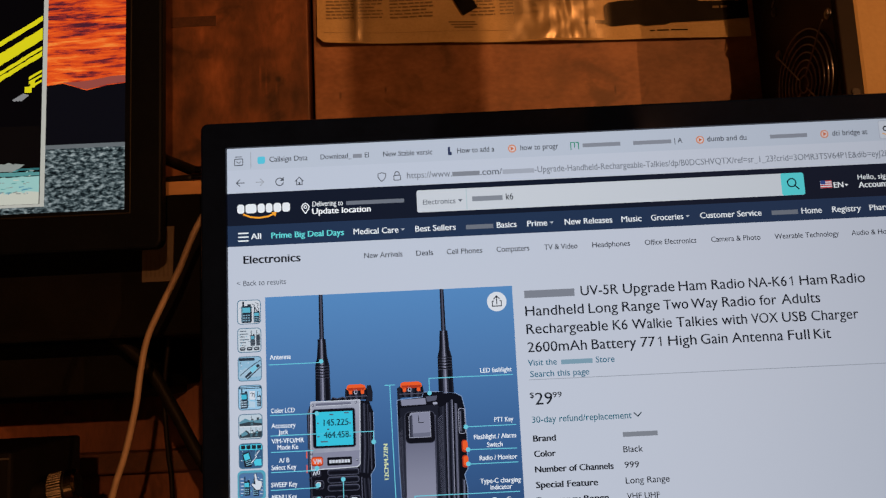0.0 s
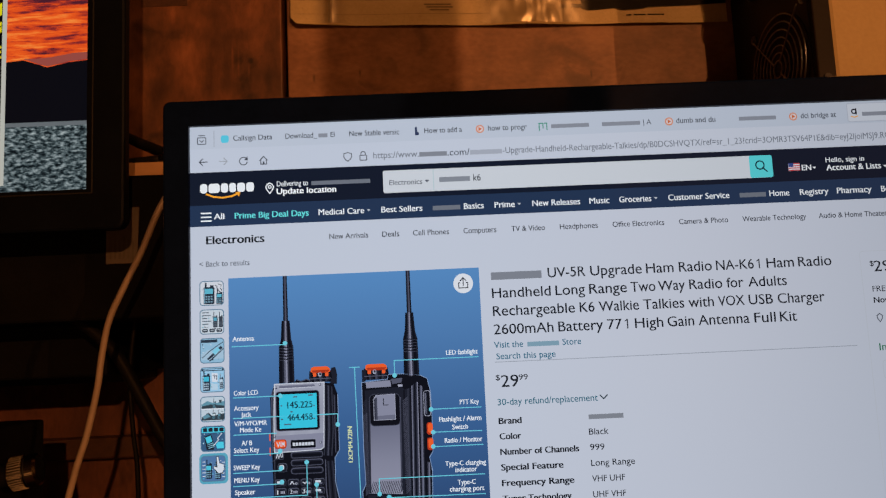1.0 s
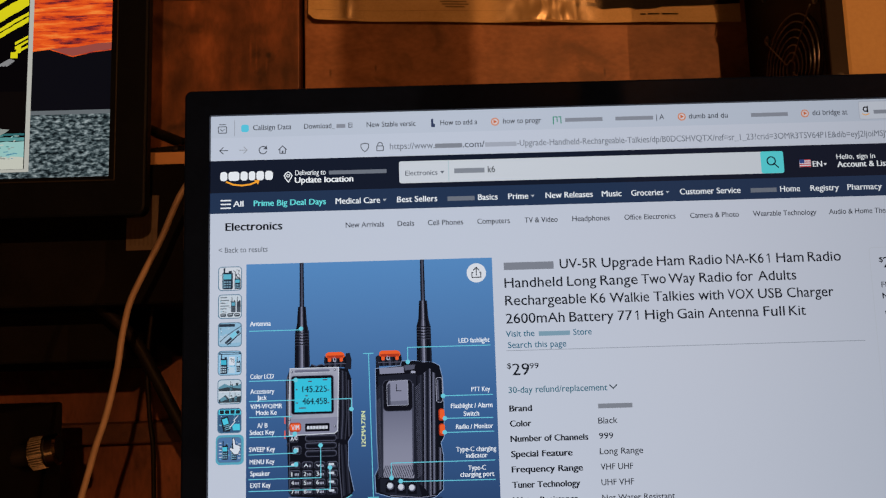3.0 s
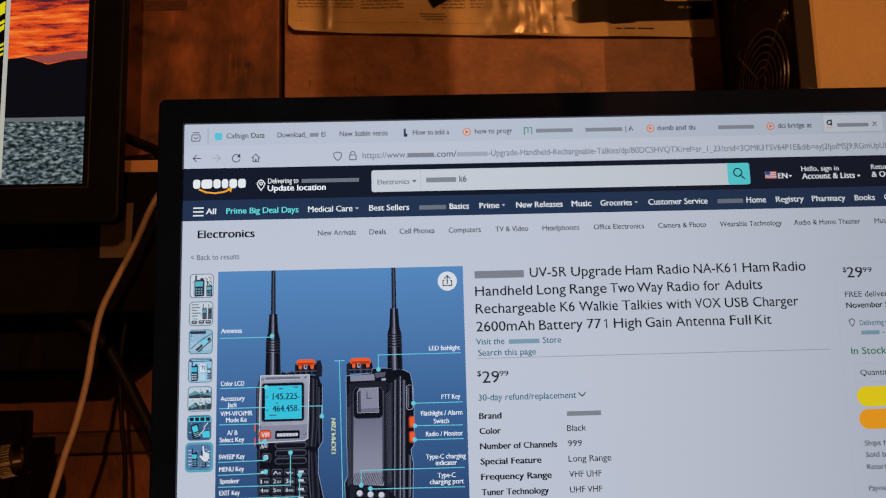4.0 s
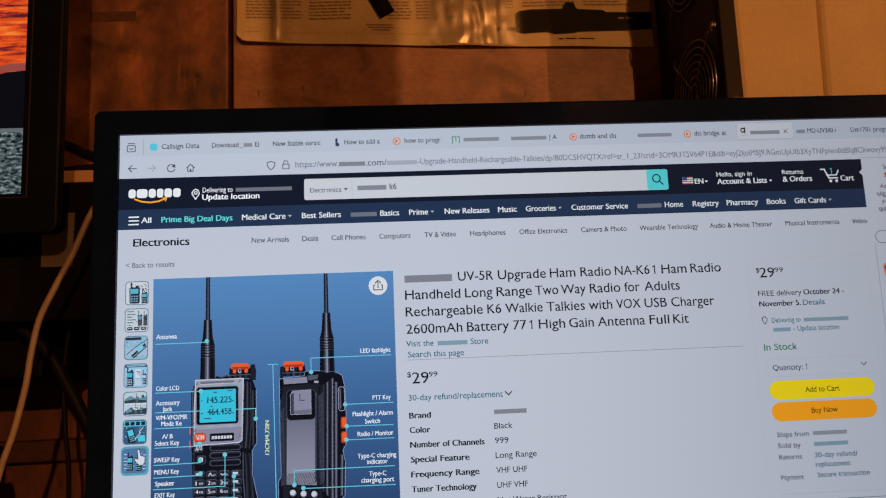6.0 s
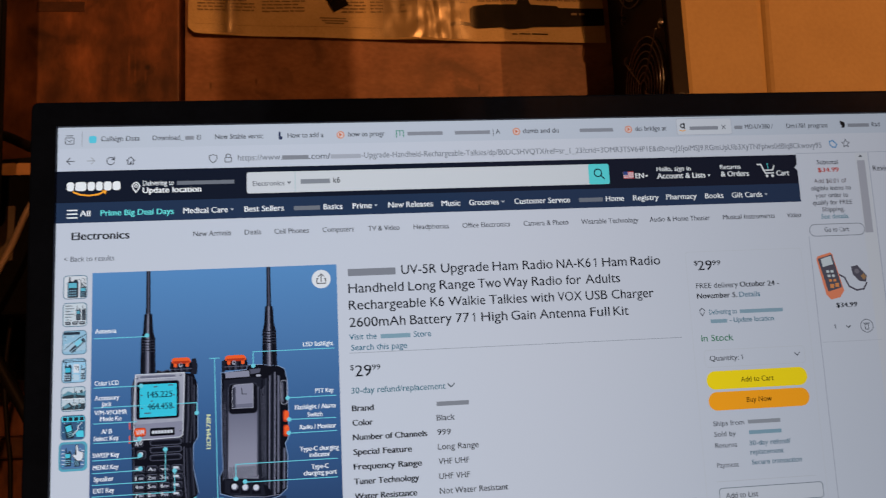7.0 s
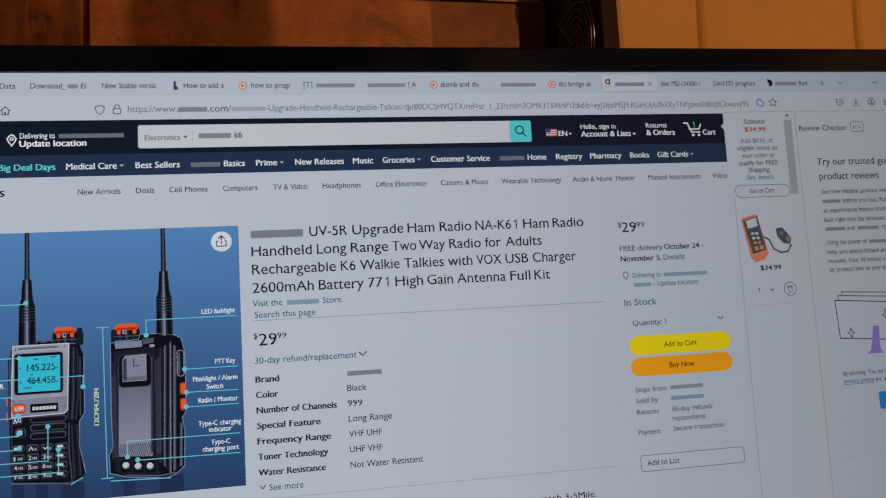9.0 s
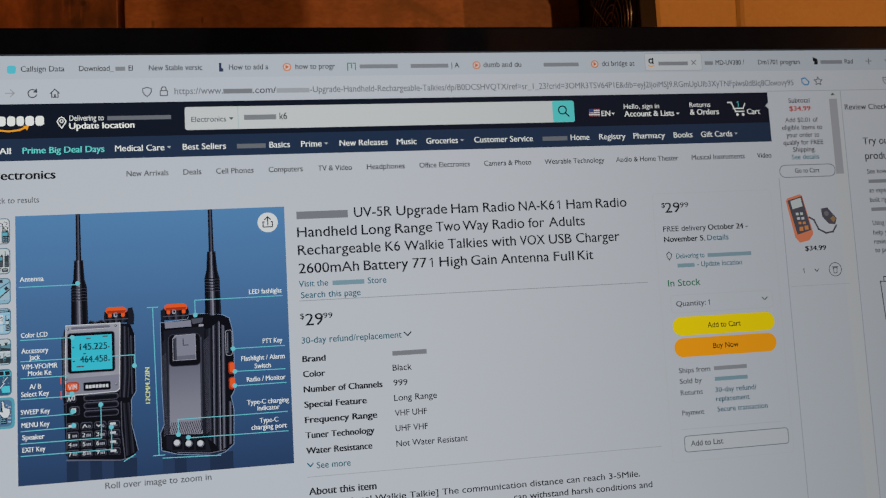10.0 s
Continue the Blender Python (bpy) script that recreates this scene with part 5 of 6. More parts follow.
for item in WRITING:
    made.append((item, font_object(item[0].replace("#", BLANK), item[6])))
probe = {}
for item, o in made:
    if "#" in item[0]:
        cells, acc, run = [], "", False
        for ch in item[0] + " ":
            if ch == "#" and not run:
                start, run = acc, True
            if ch != "#" and run:
                cells.append((font_object(start + "|", item[6]), font_object(acc + "|", item[6])))
                run = False
            acc += BLANK if ch == "#" else ch
        probe[o.name] = (cells, font_object(acc[:-1] + "|", item[6]))
bpy.context.view_layer.update()
graph = bpy.context.evaluated_depsgraph_get()
spare = []
for item, o in made:
    words, u, v, width, size, colour, bold, layer, turn = item
    extent = o.dimensions.x
    left = min((c[0] for c in o.bound_box), default=0.0)
    if o.name in probe:
        cells, tail = probe[o.name]
        tip = max(c[0] for c in tail.bound_box) - 0.1
        extent, left = tip, 0.0
        if words.replace("#", "").strip() == "":
            extent = max(tip, 0.1)
        mixed = tuple(int(round(c * 0.42 + w * 0.58)) for c, w in zip(colour, WHITE if sum(colour) < 430 else NAVY))
        for a, z in cells:
            f0 = (max(c[0] for c in a.bound_box) - 0.1) / extent
            f1 = (max(c[0] for c in z.bound_box) - 0.1) / extent
            gap = 2.0
            flat("text_bar", [mixed], lambda b: bm_rect(b, u + max(f0, 0) * width + (gap if f0 > 0.03 else 0), v - size * 0.56, u + min(f1, 1) * width - (gap if f1 < 0.97 else 0), v, layer))
            spare += [a, z]
        spare.append(tail)
    if words.replace("#", "").strip():
        me = bpy.data.meshes.new_from_object(o.evaluated_get(graph))
        me.name = "text_line"
        for p in me.vertices:
            if p.co.y > 0.0:
                p.co.y = p.co.y * 1.10 if p.co.y < 0.449 else 0.494 + (p.co.y - 0.449) * 0.807
        thicker(me, 0.014 + bold * 0.12)
        me.materials.clear()
        me.materials.append(glow(*colour))
        line = new("text_line", me)
        fx = width * PX / max(extent, 1e-4)
        fz = size * PX * 1.06
        rot = Matrix.Rotation(radians(turn), 4, "Y").inverted()
        line.matrix_basis = Matrix.Translation((sx(u), -LAYER * layer, sz(v))) @ rot @ Matrix.Rotation(radians(90), 4, "X") @ Matrix.Diagonal((fx, fz, 1, 1)) @ Matrix.Translation((-left, 0, 0))
        under(line, screen)
    spare.append(o)
for o in spare:
    data = o.data
    bpy.data.objects.remove(o)
    bpy.data.curves.remove(data)

# ---- the second monitor ----
monitor = thing("monitor", (-0.34, 0.08, 0.75), "black flat monitor showing an orange sunset wallpaper", "monitor")
S2 = 0.04
bm = bmesh.new()
bm_frame(bm, rounded(-0.628, -0.0515, 1.1500, 1.497, 0.006), inner_like(-0.606, -0.0745, 1.1752, 1.4742), S2 - 0.004, S2, S2 + 0.003)
part("bezel", bm, SATIN, monitor, "satin black bezel")
bm = bmesh.new()
bm_frame(bm, rounded(-0.6085, -0.0705, 1.1722, 1.4768, 0.001), inner_like(-0.6075, -0.0712, 1.1730, 1.4760), S2 - 0.0046, S2 - 0.003, S2 - 0.002, 0.0002)
part("inner_trim", bm, MATTE, monitor, "thin shiny inner trim")
box_part("back_shell", -0.605, -0.085, S2 + 0.0025, S2 + 0.04, 1.16, 1.487, mat=MATTE, parent=monitor, bevel=0.008)
box_part("stand_neck", -0.40, -0.30, S2 + 0.04, S2 + 0.068, 0.76, 1.30, mat=MATTE, parent=monitor, bevel=0.004)
box_part("stand_base", -0.47, -0.23, -0.03, 0.115, 0.75, 0.763, mat=MATTE, parent=monitor, bevel=0.003)


def flat2(name, mats, draw, parent, label=""):
    b = bmesh.new()
    draw(b)
    me = bpy.data.meshes.new(name)
    b.to_mesh(me)
    b.free()
    for c in mats:
        me.materials.append(glow(*c) if isinstance(c, tuple) else c)
    return tagged(under(new(name, me), parent), label)


def poly2(b, pts, layer, mi=0):
    f = b.faces.new([b.verts.new((x, S2 - LAYER * layer, z)) for x, z in pts])
    f.material_index = mi


SUNSET = glow_ramp("sunset_sky", [(0.37, (72, 28, 42)), (0.425, (146, 44, 38)), (0.465, (206, 68, 28)), (0.55, (230, 90, 30)), (0.65, (240, 138, 60))], "cloud", 38, (0.8, 1, 6.6), 9, 0.66)
LAKE = glow_ramp("rippled_lake", [(0.38, (12, 19, 23)), (0.49, (58, 71, 75)), (0.59, (112, 124, 127)), (0.72, (164, 174, 176))], "noise", 430, (0.6, 1, 1.25), 3, 0.6)
screen2 = flat2("screen", [(11, 11, 17)], lambda b: poly2(b, [(-0.607, 1.1745), (-0.0738, 1.1745), (-0.0738, 1.475), (-0.607, 1.475)], 0), monitor, "lit display with a sunset picture")
ridge = [(-0.607, 1.262), (-0.40, 1.270), (-0.25, 1.262), (-0.15, 1.257), (-0.126, 1.2582), (-0.116, 1.2592), (-0.108, 1.2565), (-0.101, 1.2540), (-0.094, 1.2555), (-0.087, 1.2570), (-0.081, 1.2575), (-0.0745, 1.2582)]
flat2("sky_picture", [SUNSET], lambda b: poly2(b, [(-0.606, 1.4742), (-0.606, ridge[0][1])] + ridge + [(-0.0745, 1.4742)], 1), screen2, "orange sunset clouds")
flat2("haze_picture", [(146, 72, 64)], lambda b: poly2(b, [(-0.116, 1.2600), (-0.108, 1.2570), (-0.101, 1.2546), (-0.094, 1.2561), (-0.087, 1.2576), (-0.081, 1.2581), (-0.0745, 1.2588), (-0.0745, 1.2632), (-0.085, 1.2628), (-0.098, 1.2606), (-0.108, 1.2598)], 2), screen2, "dull red haze over the ridge")
flat2("lake_picture", [LAKE, (98, 104, 108)], lambda b: (poly2(b, [(-0.606, 1.1752), (-0.0745, 1.1752), (-0.0745, 1.2165), (-0.606, 1.2165)], 1), poly2(b, [(-0.606, 1.2165), (-0.0745, 1.2165), (-0.0745, 1.2192), (-0.606, 1.2192)], 1, 1)), screen2, "grey rippled lake")


def streak(b, za, zb):
    """A slanting ragged yellow band across the window."""
    rnd = random.Random(int(za * 9000))
    up, low = [], []
    for k in range(60):
        x = -0.1294 - 0.0022 * k
        up.append((x, za - 0.60 * 0.0022 * k + rnd.uniform(-0.0003, 0.0003)))
        low.append((x, zb - 0.60 * 0.0022 * k + rnd.uniform(-0.0003, 0.0003)))
    for k in range(59):
        poly2(b, [up[k], up[k + 1], low[k + 1], low[k]], 5, 2)


def ragged(b, z_low, z_high, rough, layer, mi, seed, x0=-0.458, x1=-0.1292):
    """A band of the displayed picture with a torn upper edge."""
    rnd = random.Random(seed)
    n = 90
    tops = []
    height = 0.0
    for k in range(n + 1):
        height = 0.7 * height + rnd.uniform(-rough, rough)
        tops.append((x0 + (x1 - x0) * k / n, z_high + height))
    for (xa, za), (xb, zb) in zip(tops, tops[1:]):
        poly2(b, [(xa, z_low), (xb, z_low), (xb, zb), (xa, za)], layer, mi)


def flecks(b, z_low, z_high, count, layer, tones, seed):
    """Small slanting dashes scattered over a band of the picture."""
    rnd = random.Random(seed)
    for _ in range(count):
        x, z, w, h = rnd.uniform(-0.19, -0.134), rnd.uniform(z_low, z_high), rnd.uniform(0.0008, 0.0036), rnd.uniform(0.0003, 0.0008)
        t = rnd.uniform(-0.0005, 0.0008)
        poly2(b, [(x, z), (x + w, z + t), (x + w * 0.9, z + t + h), (x - w * 0.1, z + h)], layer, rnd.choice(tones))


def window_picture(b):
    poly2(b, [(-0.46, 1.1800), (-0.1262, 1.1800), (-0.1262, 1.47), (-0.46, 1.47)], 3, 1)
    poly2(b, [(-0.458, 1.1818), (-0.1290, 1.1818), (-0.1290, 1.468), (-0.458, 1.468)], 4, 0)
    poly2(b, [(-0.458, 1.1818), (-0.1290, 1.1818), (-0.1290, 1.232), (-0.458, 1.236)], 5, 8)
    for za, zb in ((1.3053, 1.3018), (1.2972, 1.2890), (1.2850, 1.2825), (1.2815, 1.2780)):
        streak(b, za, zb)
    for z in (1.269, 1.266, 1.2625):
        poly2(b, [(-0.1292, z), (-0.1292, z - 0.0016), (-0.1375, z - 0.0065), (-0.1375, z - 0.0045)], 6, 2)
    poly2(b, [(-0.1365, 1.262), (-0.1335, 1.263), (-0.1335, 1.2575), (-0.1365, 1.257)], 6, 2)
    poly2(b, [(-0.140, 1.258), (-0.1355, 1.258), (-0.1355, 1.254), (-0.140, 1.254)], 6, 2)
    for k in range(3):
        poly2(b, [(-0.148 + 0.002 * k, 1.2495), (-0.1405 + 0.0012 * k, 1.2538 - 0.0004 * k), (-0.1395 + 0.0012 * k, 1.2530 - 0.0004 * k), (-0.146 + 0.002 * k, 1.2485)], 6, 3)
    # pale cloud over a teal sea, foam and a cream shore
    ragged(b, 1.2035, 1.2048, 0.00012, 6, 4, 5)
    ragged(b, 1.2000, 1.2022, 0.0002, 7, 9, 6)
    ragged(b, 1.1890, 1.1998, 0.0005, 8, 5, 7)
    ragged(b, 1.1830, 1.1902, 0.0007, 9, 6, 8)
    poly2(b, [(-0.458, 1.1818), (-0.1292, 1.1818), (-0.1292, 1.1835), (-0.458, 1.1835)], 9, 6)
    ragged(b, 1.2030, 1.2078, 0.0009, 10, 7, 9, -0.30, -0.1440)
    poly2(b, [(-0.146, 1.2030), (-0.1440, 1.2078), (-0.1385, 1.2072), (-0.1415, 1.2050)], 10, 7)
    flecks(b, 1.1945, 1.2035, 46, 11, (5, 7, 6, 9), 12)
    flecks(b, 1.1880, 1.1925, 40, 11, (5, 9, 10, 7), 13)


flat2("window_panel", [(5, 4, 6), (176, 176, 168), (214, 204, 24), (130, 130, 132), (46, 98, 102), (146, 190, 186), (190, 192, 180), (136, 142, 138), (10, 7, 7), (84, 142, 142), (72, 132, 160)],
      window_picture, screen2, "dark application window with yellow streaks")

# ---- newspaper spread in a clear sleeve, on the board ----
poster = thing("newspaper_spread", (0.22, 0.25, 1.36), "aged newspaper spread in a clear plastic sleeve on the board", "poster")


def sheet_y(x, z):
    """The sheet sags off the board at its lower edge and at its left corner."""
    lower = max(0.0, 1.0 - (z - 1.355) / 0.10)
    return 0.2495 - 0.003 * lower - 0.0035 * math.exp(-((x - 0.015) / 0.03) ** 2) * lower - 0.002 * math.exp(-((x - 0.232) / 0.02) ** 2) - 0.0008 * math.sin(x * 60) * lower


def lower_edge(x):
    return 1.3672 - 0.0355 * (x - 0.0134) if x < 0.232 else 1.3595 - 0.022 * (x - 0.232)


def sheet(b, x0, x1, lift, nx=40, nz=10, top=1.56, inset=0.0, crease=0.0):
    grid = []
    for i in range(nx + 1):
        col = []
        for j in range(nz + 1):
            x = x0 + (x1 - x0) * i / nx
            za = lower_edge(x) + inset
            if x - 0.0134 < 0.008:
                za += 0.006 * (1 - max(0.0, (x - 0.0134) / 0.008)) ** 2
            z = za + (top - za) * (j / nz) ** 1.5
            dent = 0.0
            if crease:
                near = math.exp(-((x - 0.242) / 0.032) ** 2) + 0.8 * math.exp(-((x - 0.0505) / 0.003) ** 2)
                dent = crease * near * (1.2 * abs(noise.noise(Vector((x * 46, z * 9, 0)))) + 0.35 * noise.noise(Vector((x * 110, z * 70, 3))))
            col.append(b.verts.new((x, sheet_y(x, z) - lift - dent, z)))
        grid.append(col)
    for i in range(nx):
        for j in range(nz):
            b.faces.new((grid[i][j], grid[i + 1][j], grid[i + 1][j + 1], grid[i][j + 1]))


bm = bmesh.new()
sheet(bm, 0.0134, 0.2312, 0.0)
part("page", bm, PAPER, poster, smooth=True)
bm = bmesh.new()
sheet(bm, 0.2318, 0.4200, 0.0)
part("page", bm, PAPER, poster, smooth=True)
bm = bmesh.new()
sheet(bm, 0.0125, 0.4205, 0.0042, 200, 60, crease=0.0052)
part("sleeve", bm, FILM, poster, "clear crinkled plastic sleeve", smooth=True)


def ink(b, x0, z0, x1, z1):
    n = max(2, int((x1 - x0) / 0.008))
    lo = [b.verts.new((x0 + (x1 - x0) * k / n, sheet_y(x0 + (x1 - x0) * k / n, z0) - 0.0006, z0 - 0.0355 * 0.7 * (x1 - x0) * k / n)) for k in range(n + 1)]
    hi = [b.verts.new((x0 + (x1 - x0) * k / n, sheet_y(x0 + (x1 - x0) * k / n, z1) - 0.0006, z1 - 0.0355 * 0.7 * (x1 - x0) * k / n)) for k in range(n + 1)]
    for k in range(n):
        b.faces.new((lo[k], lo[k + 1], hi[k + 1], hi[k]))


rng = random.Random(4)
for x0, x1, zb in ((0.022, 0.076, 1.3905), (0.082, 0.124, 1.3895), (0.158, 0.182, 1.3885), (0.186, 0.226, 1.3885), (0.240, 0.284, 1.395), (0.292, 0.345, 1.400), (0.352, 0.400, 1.400)):
    bm = bmesh.new()
    for k in range(46):
        z = zb + 0.0034 * k
        if z > 1.55:
            break
        x = x0
        end = x1 - (rng.random() * 0.016 if rng.random() < 0.25 else rng.random() * 0.002)
        while x < end:
            w = min(0.003 + rng.random() * 0.006, end - x)
            ink(bm, x, z, x + w, z + 0.0014)
            x += w + 0.0011
    part("print_column", bm, INK, poster)
bm = bmesh.new()
for x0, x1, z in ((0.137, 0.162, 1.3822), (0.139, 0.164, 1.3795), (0.142, 0.160, 1.3768)):
    ink(bm, x0, z, x1, z + 0.0013)
part("print_caption", bm, INK, poster)
bm = bmesh.new()
ink(bm, 0.020, 1.3766, 0.215, 1.37685)
part("print_rule", bm, INK, poster)


def patch(b, upper, lower, lift=0.0012, n=48, rows=4):
    """A printed area on the sheet between an upper and a lower edge line."""
    def at(line, x):
        for (xa, za), (xb, zb) in zip(line, line[1:]):
            if xa <= x <= xb:
                return za + (zb - za) * (x - xa) / max(xb - xa, 1e-9)
        return line[-1][1]
    grid = []
    for i in range(n + 1):
        x = upper[0][0] + (upper[-1][0] - upper[0][0]) * i / n
        za, zb = at(lower, x), at(upper, x)
        grid.append([b.verts.new((x, sheet_y(x, za + (zb - za) * k / rows) - lift, za + (zb - za) * k / rows)) for k in range(rows + 1)])
    for i in range(n):
        for k in range(rows):
            b.faces.new((grid[i][k], grid[i + 1][k], grid[i + 1][k + 1], grid[i][k + 1]))


bm = bmesh.new()
patch(bm, [(0.1275, 1.4334), (0.1415, 1.4415), (0.1650, 1.3966)], [(0.1275, 1.4332), (0.1510, 1.3884), (0.1650, 1.3964)])
part("print_picture", bm, BLACKINK, poster, "black slanted picture")
bm = bmesh.new()
patch(bm, [(0.284, 1.3920), (0.288, 1.3950), (0.300, 1.3965), (0.331, 1.3962), (0.333, 1.4020), (0.335, 1.4032), (0.341, 1.4032), (0.343, 1.4020), (0.345, 1.3958), (0.372, 1.3945), (0.374, 1.3925), (0.4195, 1.3915)],
      [(0.284, 1.3740), (0.290, 1.3715), (0.315, 1.3725), (0.322, 1.3700), (0.340, 1.3705), (0.346, 1.3720), (0.4195, 1.3735)], n=90)
patch(bm, [(0.262, 1.3757), (0.270, 1.3790), (0.284, 1.3775)], [(0.262, 1.3753), (0.284, 1.3745)], n=12)
part("print_picture", bm, BLACKINK, poster, "dark printed picture of a machine")
bm = bmesh.new()
for x0 in (0.386, 0.394):
    bm.faces.new([bm.verts.new((x, sheet_y(x, z) - 0.0018, z)) for x, z in ((x0, 1.3845), (x0 + 0.006, 1.3845), (x0 + 0.006, 1.3868), (x0, 1.3868))])
part("print_picture", bm, INK, poster, "two pale printed marks")
bm = bmesh.new()
ink(bm, 0.325, 1.3645, 0.330, 1.3657)
ink(bm, 0.332, 1.3645, 0.343, 1.3657)
ink(bm, 0.345, 1.3643, 0.361, 1.3655)
part("print_caption", bm, BLACKINK, poster, "dark plain caption bar")

# ---- panel with two guarded fans beside the board ----
fans = thing("fan_panel", (0.4335, 0.18, 0.75), "black steel equipment side panel with two guarded fans", "equipment panel")
box_part("panel_body", 0.4258, 0.4375, 0.1215, 0.2505, 0.75, 1.75, mat=CASE, parent=fans, bevel=0.001)
box_part("edge_flange", 0.4264, 0.4405, 0.1170, 0.1222, 0.75, 1.75, mat=CASE_EDGE, parent=fans, bevel=0.0012, label="dull brown edge flange")
bm = bmesh.new()
bm_cyl(bm, (0.4335, 0.1160, 1.2545), (0.4335, 0.1180, 1.2545), 0.0030, 16)
bm_box(bm, 0.4315, 0.4355, 0.1157, 0.1161, 1.2541, 1.2549)
part("screw", bm, CASE, fans)


def fan(zc):
    yc, xf = 0.1675, 0.4258
    b = bmesh.new()
    bm_cyl(b, (xf - 0.0006, yc, zc), (xf + 0.002, yc, zc), 0.0445, 40)
    part("fan_opening", b, DARKGAP, fans, "dark round fan opening")
    b = bmesh.new()
    bm_cyl(b, (xf - 0.0022, yc, zc), (xf - 0.0006, yc, zc), 0.018, 28)
    part("fan_hub", b, MATTE, fans)
    for k in range(7):
        b = bmesh.new()
        a = 2 * math.pi * k / 7
        pts = []
        for rr_, da in ((0.018, 0.0), (0.042, 0.25), (0.042, 0.75), (0.018, 0.55)):
            pts.append(b.verts.new((xf - 0.0008 - 0.001 * (da < 0.3), yc + rr_ * math.cos(a + da), zc + rr_ * math.sin(a + da))))
        b.faces.new(pts)
        bmesh.ops.solidify(b, geom=b.faces[:], thickness=0.0006)
        part("fan_blade", b, MATTE, fans)
    for r in (0.0070, 0.0131, 0.0192, 0.0253, 0.0314, 0.0375, 0.0436):
        b = bmesh.new()
        bm_tube(b, [(xf - 0.0032, yc + r * math.cos(2 * math.pi * k / 40), zc + r * math.sin(2 * math.pi * k / 40)) for k in range(40)], 0.0006, 8, True)
        part("guard_ring", b, CHROME, fans, "bright wire ring", smooth=True)
    for k in range(4):
        a = math.pi / 4 + k * math.pi / 2
        b = bmesh.new()
        bm_tube(b, [(xf - 0.0038, yc + r * math.cos(a), zc + r * math.sin(a)) for r in (0.006, 0.03, 0.054)], 0.0007, 8)
        part("guard_spoke", b, CHROME, fans, "bright wire spoke", smooth=True)
        b = bmesh.new()
        e = (yc + 0.0583 * math.cos(a), zc + 0.0583 * math.sin(a))
        bm_cyl(b, (xf, *e), (xf - 0.0014, *e), 0.0042, 16)
        bm_cyl(b, (xf - 0.0014, *e), (xf - 0.0024, *e), 0.0030, 6)
        bm_cyl(b, (xf - 0.0024, *e), (xf - 0.0030, *e), 0.0016, 10)
        part("guard_screw", b, CHROME, fans, "plated screw and nut")


fan(1.2795)
fan(1.4020)

# ---- behind the two monitors ----
shelf = box("shelf", -0.75, -0.012, 0.115, 0.25, 1.1925, 1.2105, mat=SHELFWOOD, bevel=0.0015, label="narrow tan wooden shelf fixed to the panel wall", category="shelf")
unit = thing("equipment_box", (-0.17, 0.16, 1.097), "black metal equipment box with a paper sticker, fixed under the shelf", "equipment box")
box_part("body", -0.33, -0.034, 0.078, 0.25, 1.097, 1.1925, mat=BOXM, parent=unit, bevel=0.002)
bm = bmesh.new()
outline = [(-0.0804, 1.1335), (-0.0600, 1.1335), (-0.0590, 1.1705), (-0.0650, 1.1705)] + [(-0.0716 + 0.0066 * math.cos(t), 1.1620 - 0.0064 * math.sin(t)) for t in (0.2, 0.6, 1.0, 1.4)] + [(-0.0804, 1.1556)]
front = bm.faces.new([bm.verts.new((x, 0.0772, z)) for x, z in outline])
grown = bmesh.ops.extrude_face_region(bm, geom=[front])
for v in grown["geom"]:
    if isinstance(v, bmesh.types.BMVert):
        v.co.y = 0.0781
part("sticker", bm, STICKER, unit, "dull grey paper sticker with faint print")
bm = bmesh.new()
for k in range(6):
    bm_box(bm, -0.0780 + 0.0029 * k, -0.0768 + 0.0029 * k, 0.07705, 0.0773, 1.1365, 1.1520 - 0.002 * (k % 3))
part("sticker_print", bm, STICKER_INK, unit)

lower = thing("equipment_box", (-0.34, 0.17, 1.051), "low black equipment box fixed under another box", "equipment box")
box_part("body", -0.62, -0.1000, 0.125, 0.252, 1.059, 1.097, mat=BOXM, parent=lower, bevel=0.002)
box_part("mounting_rail", -0.60, -0.112, 0.2, 0.252, 1.051, 1.059, mat=MATTE, parent=lower, bevel=0.001)

arm = thing("cable", (-0.06, 0.13, 1.2105), "black cable with a bright plug lying on the shelf", "cable")
bm = bmesh.new()
bm_tube(bm, [(-0.20, 0.20, 1.275), (-0.12, 0.17, 1.250), (-0.085, 0.15, 1.233), (-0.062, 0.135, 1.2215), (-0.04, 0.13, 1.2155), (-0.01, 0.14, 1.2145)], 0.0042, 10)
part("jacket", bm, RUBBER, arm, smooth=True)
bm = bmesh.new()
bm_cyl(bm, (-0.0615, 0.122, 1.2140), (-0.0520, 0.122, 1.2140), 0.0034, 18)
bm_cyl(bm, (-0.0600, 0.124, 1.2205), (-0.0555, 0.124, 1.2205), 0.0026, 18)
part("plug", bm, NICKEL, arm, "bright plated plug", smooth=False)
bm = bmesh.new()
bm_tube(bm, [(-0.25, 0.14, 1.2135), (-0.12, 0.13, 1.2130), (-0.0615, 0.122, 1.2138)], 0.0030, 8)
part("lead", bm, RUBBER, arm, smooth=True)

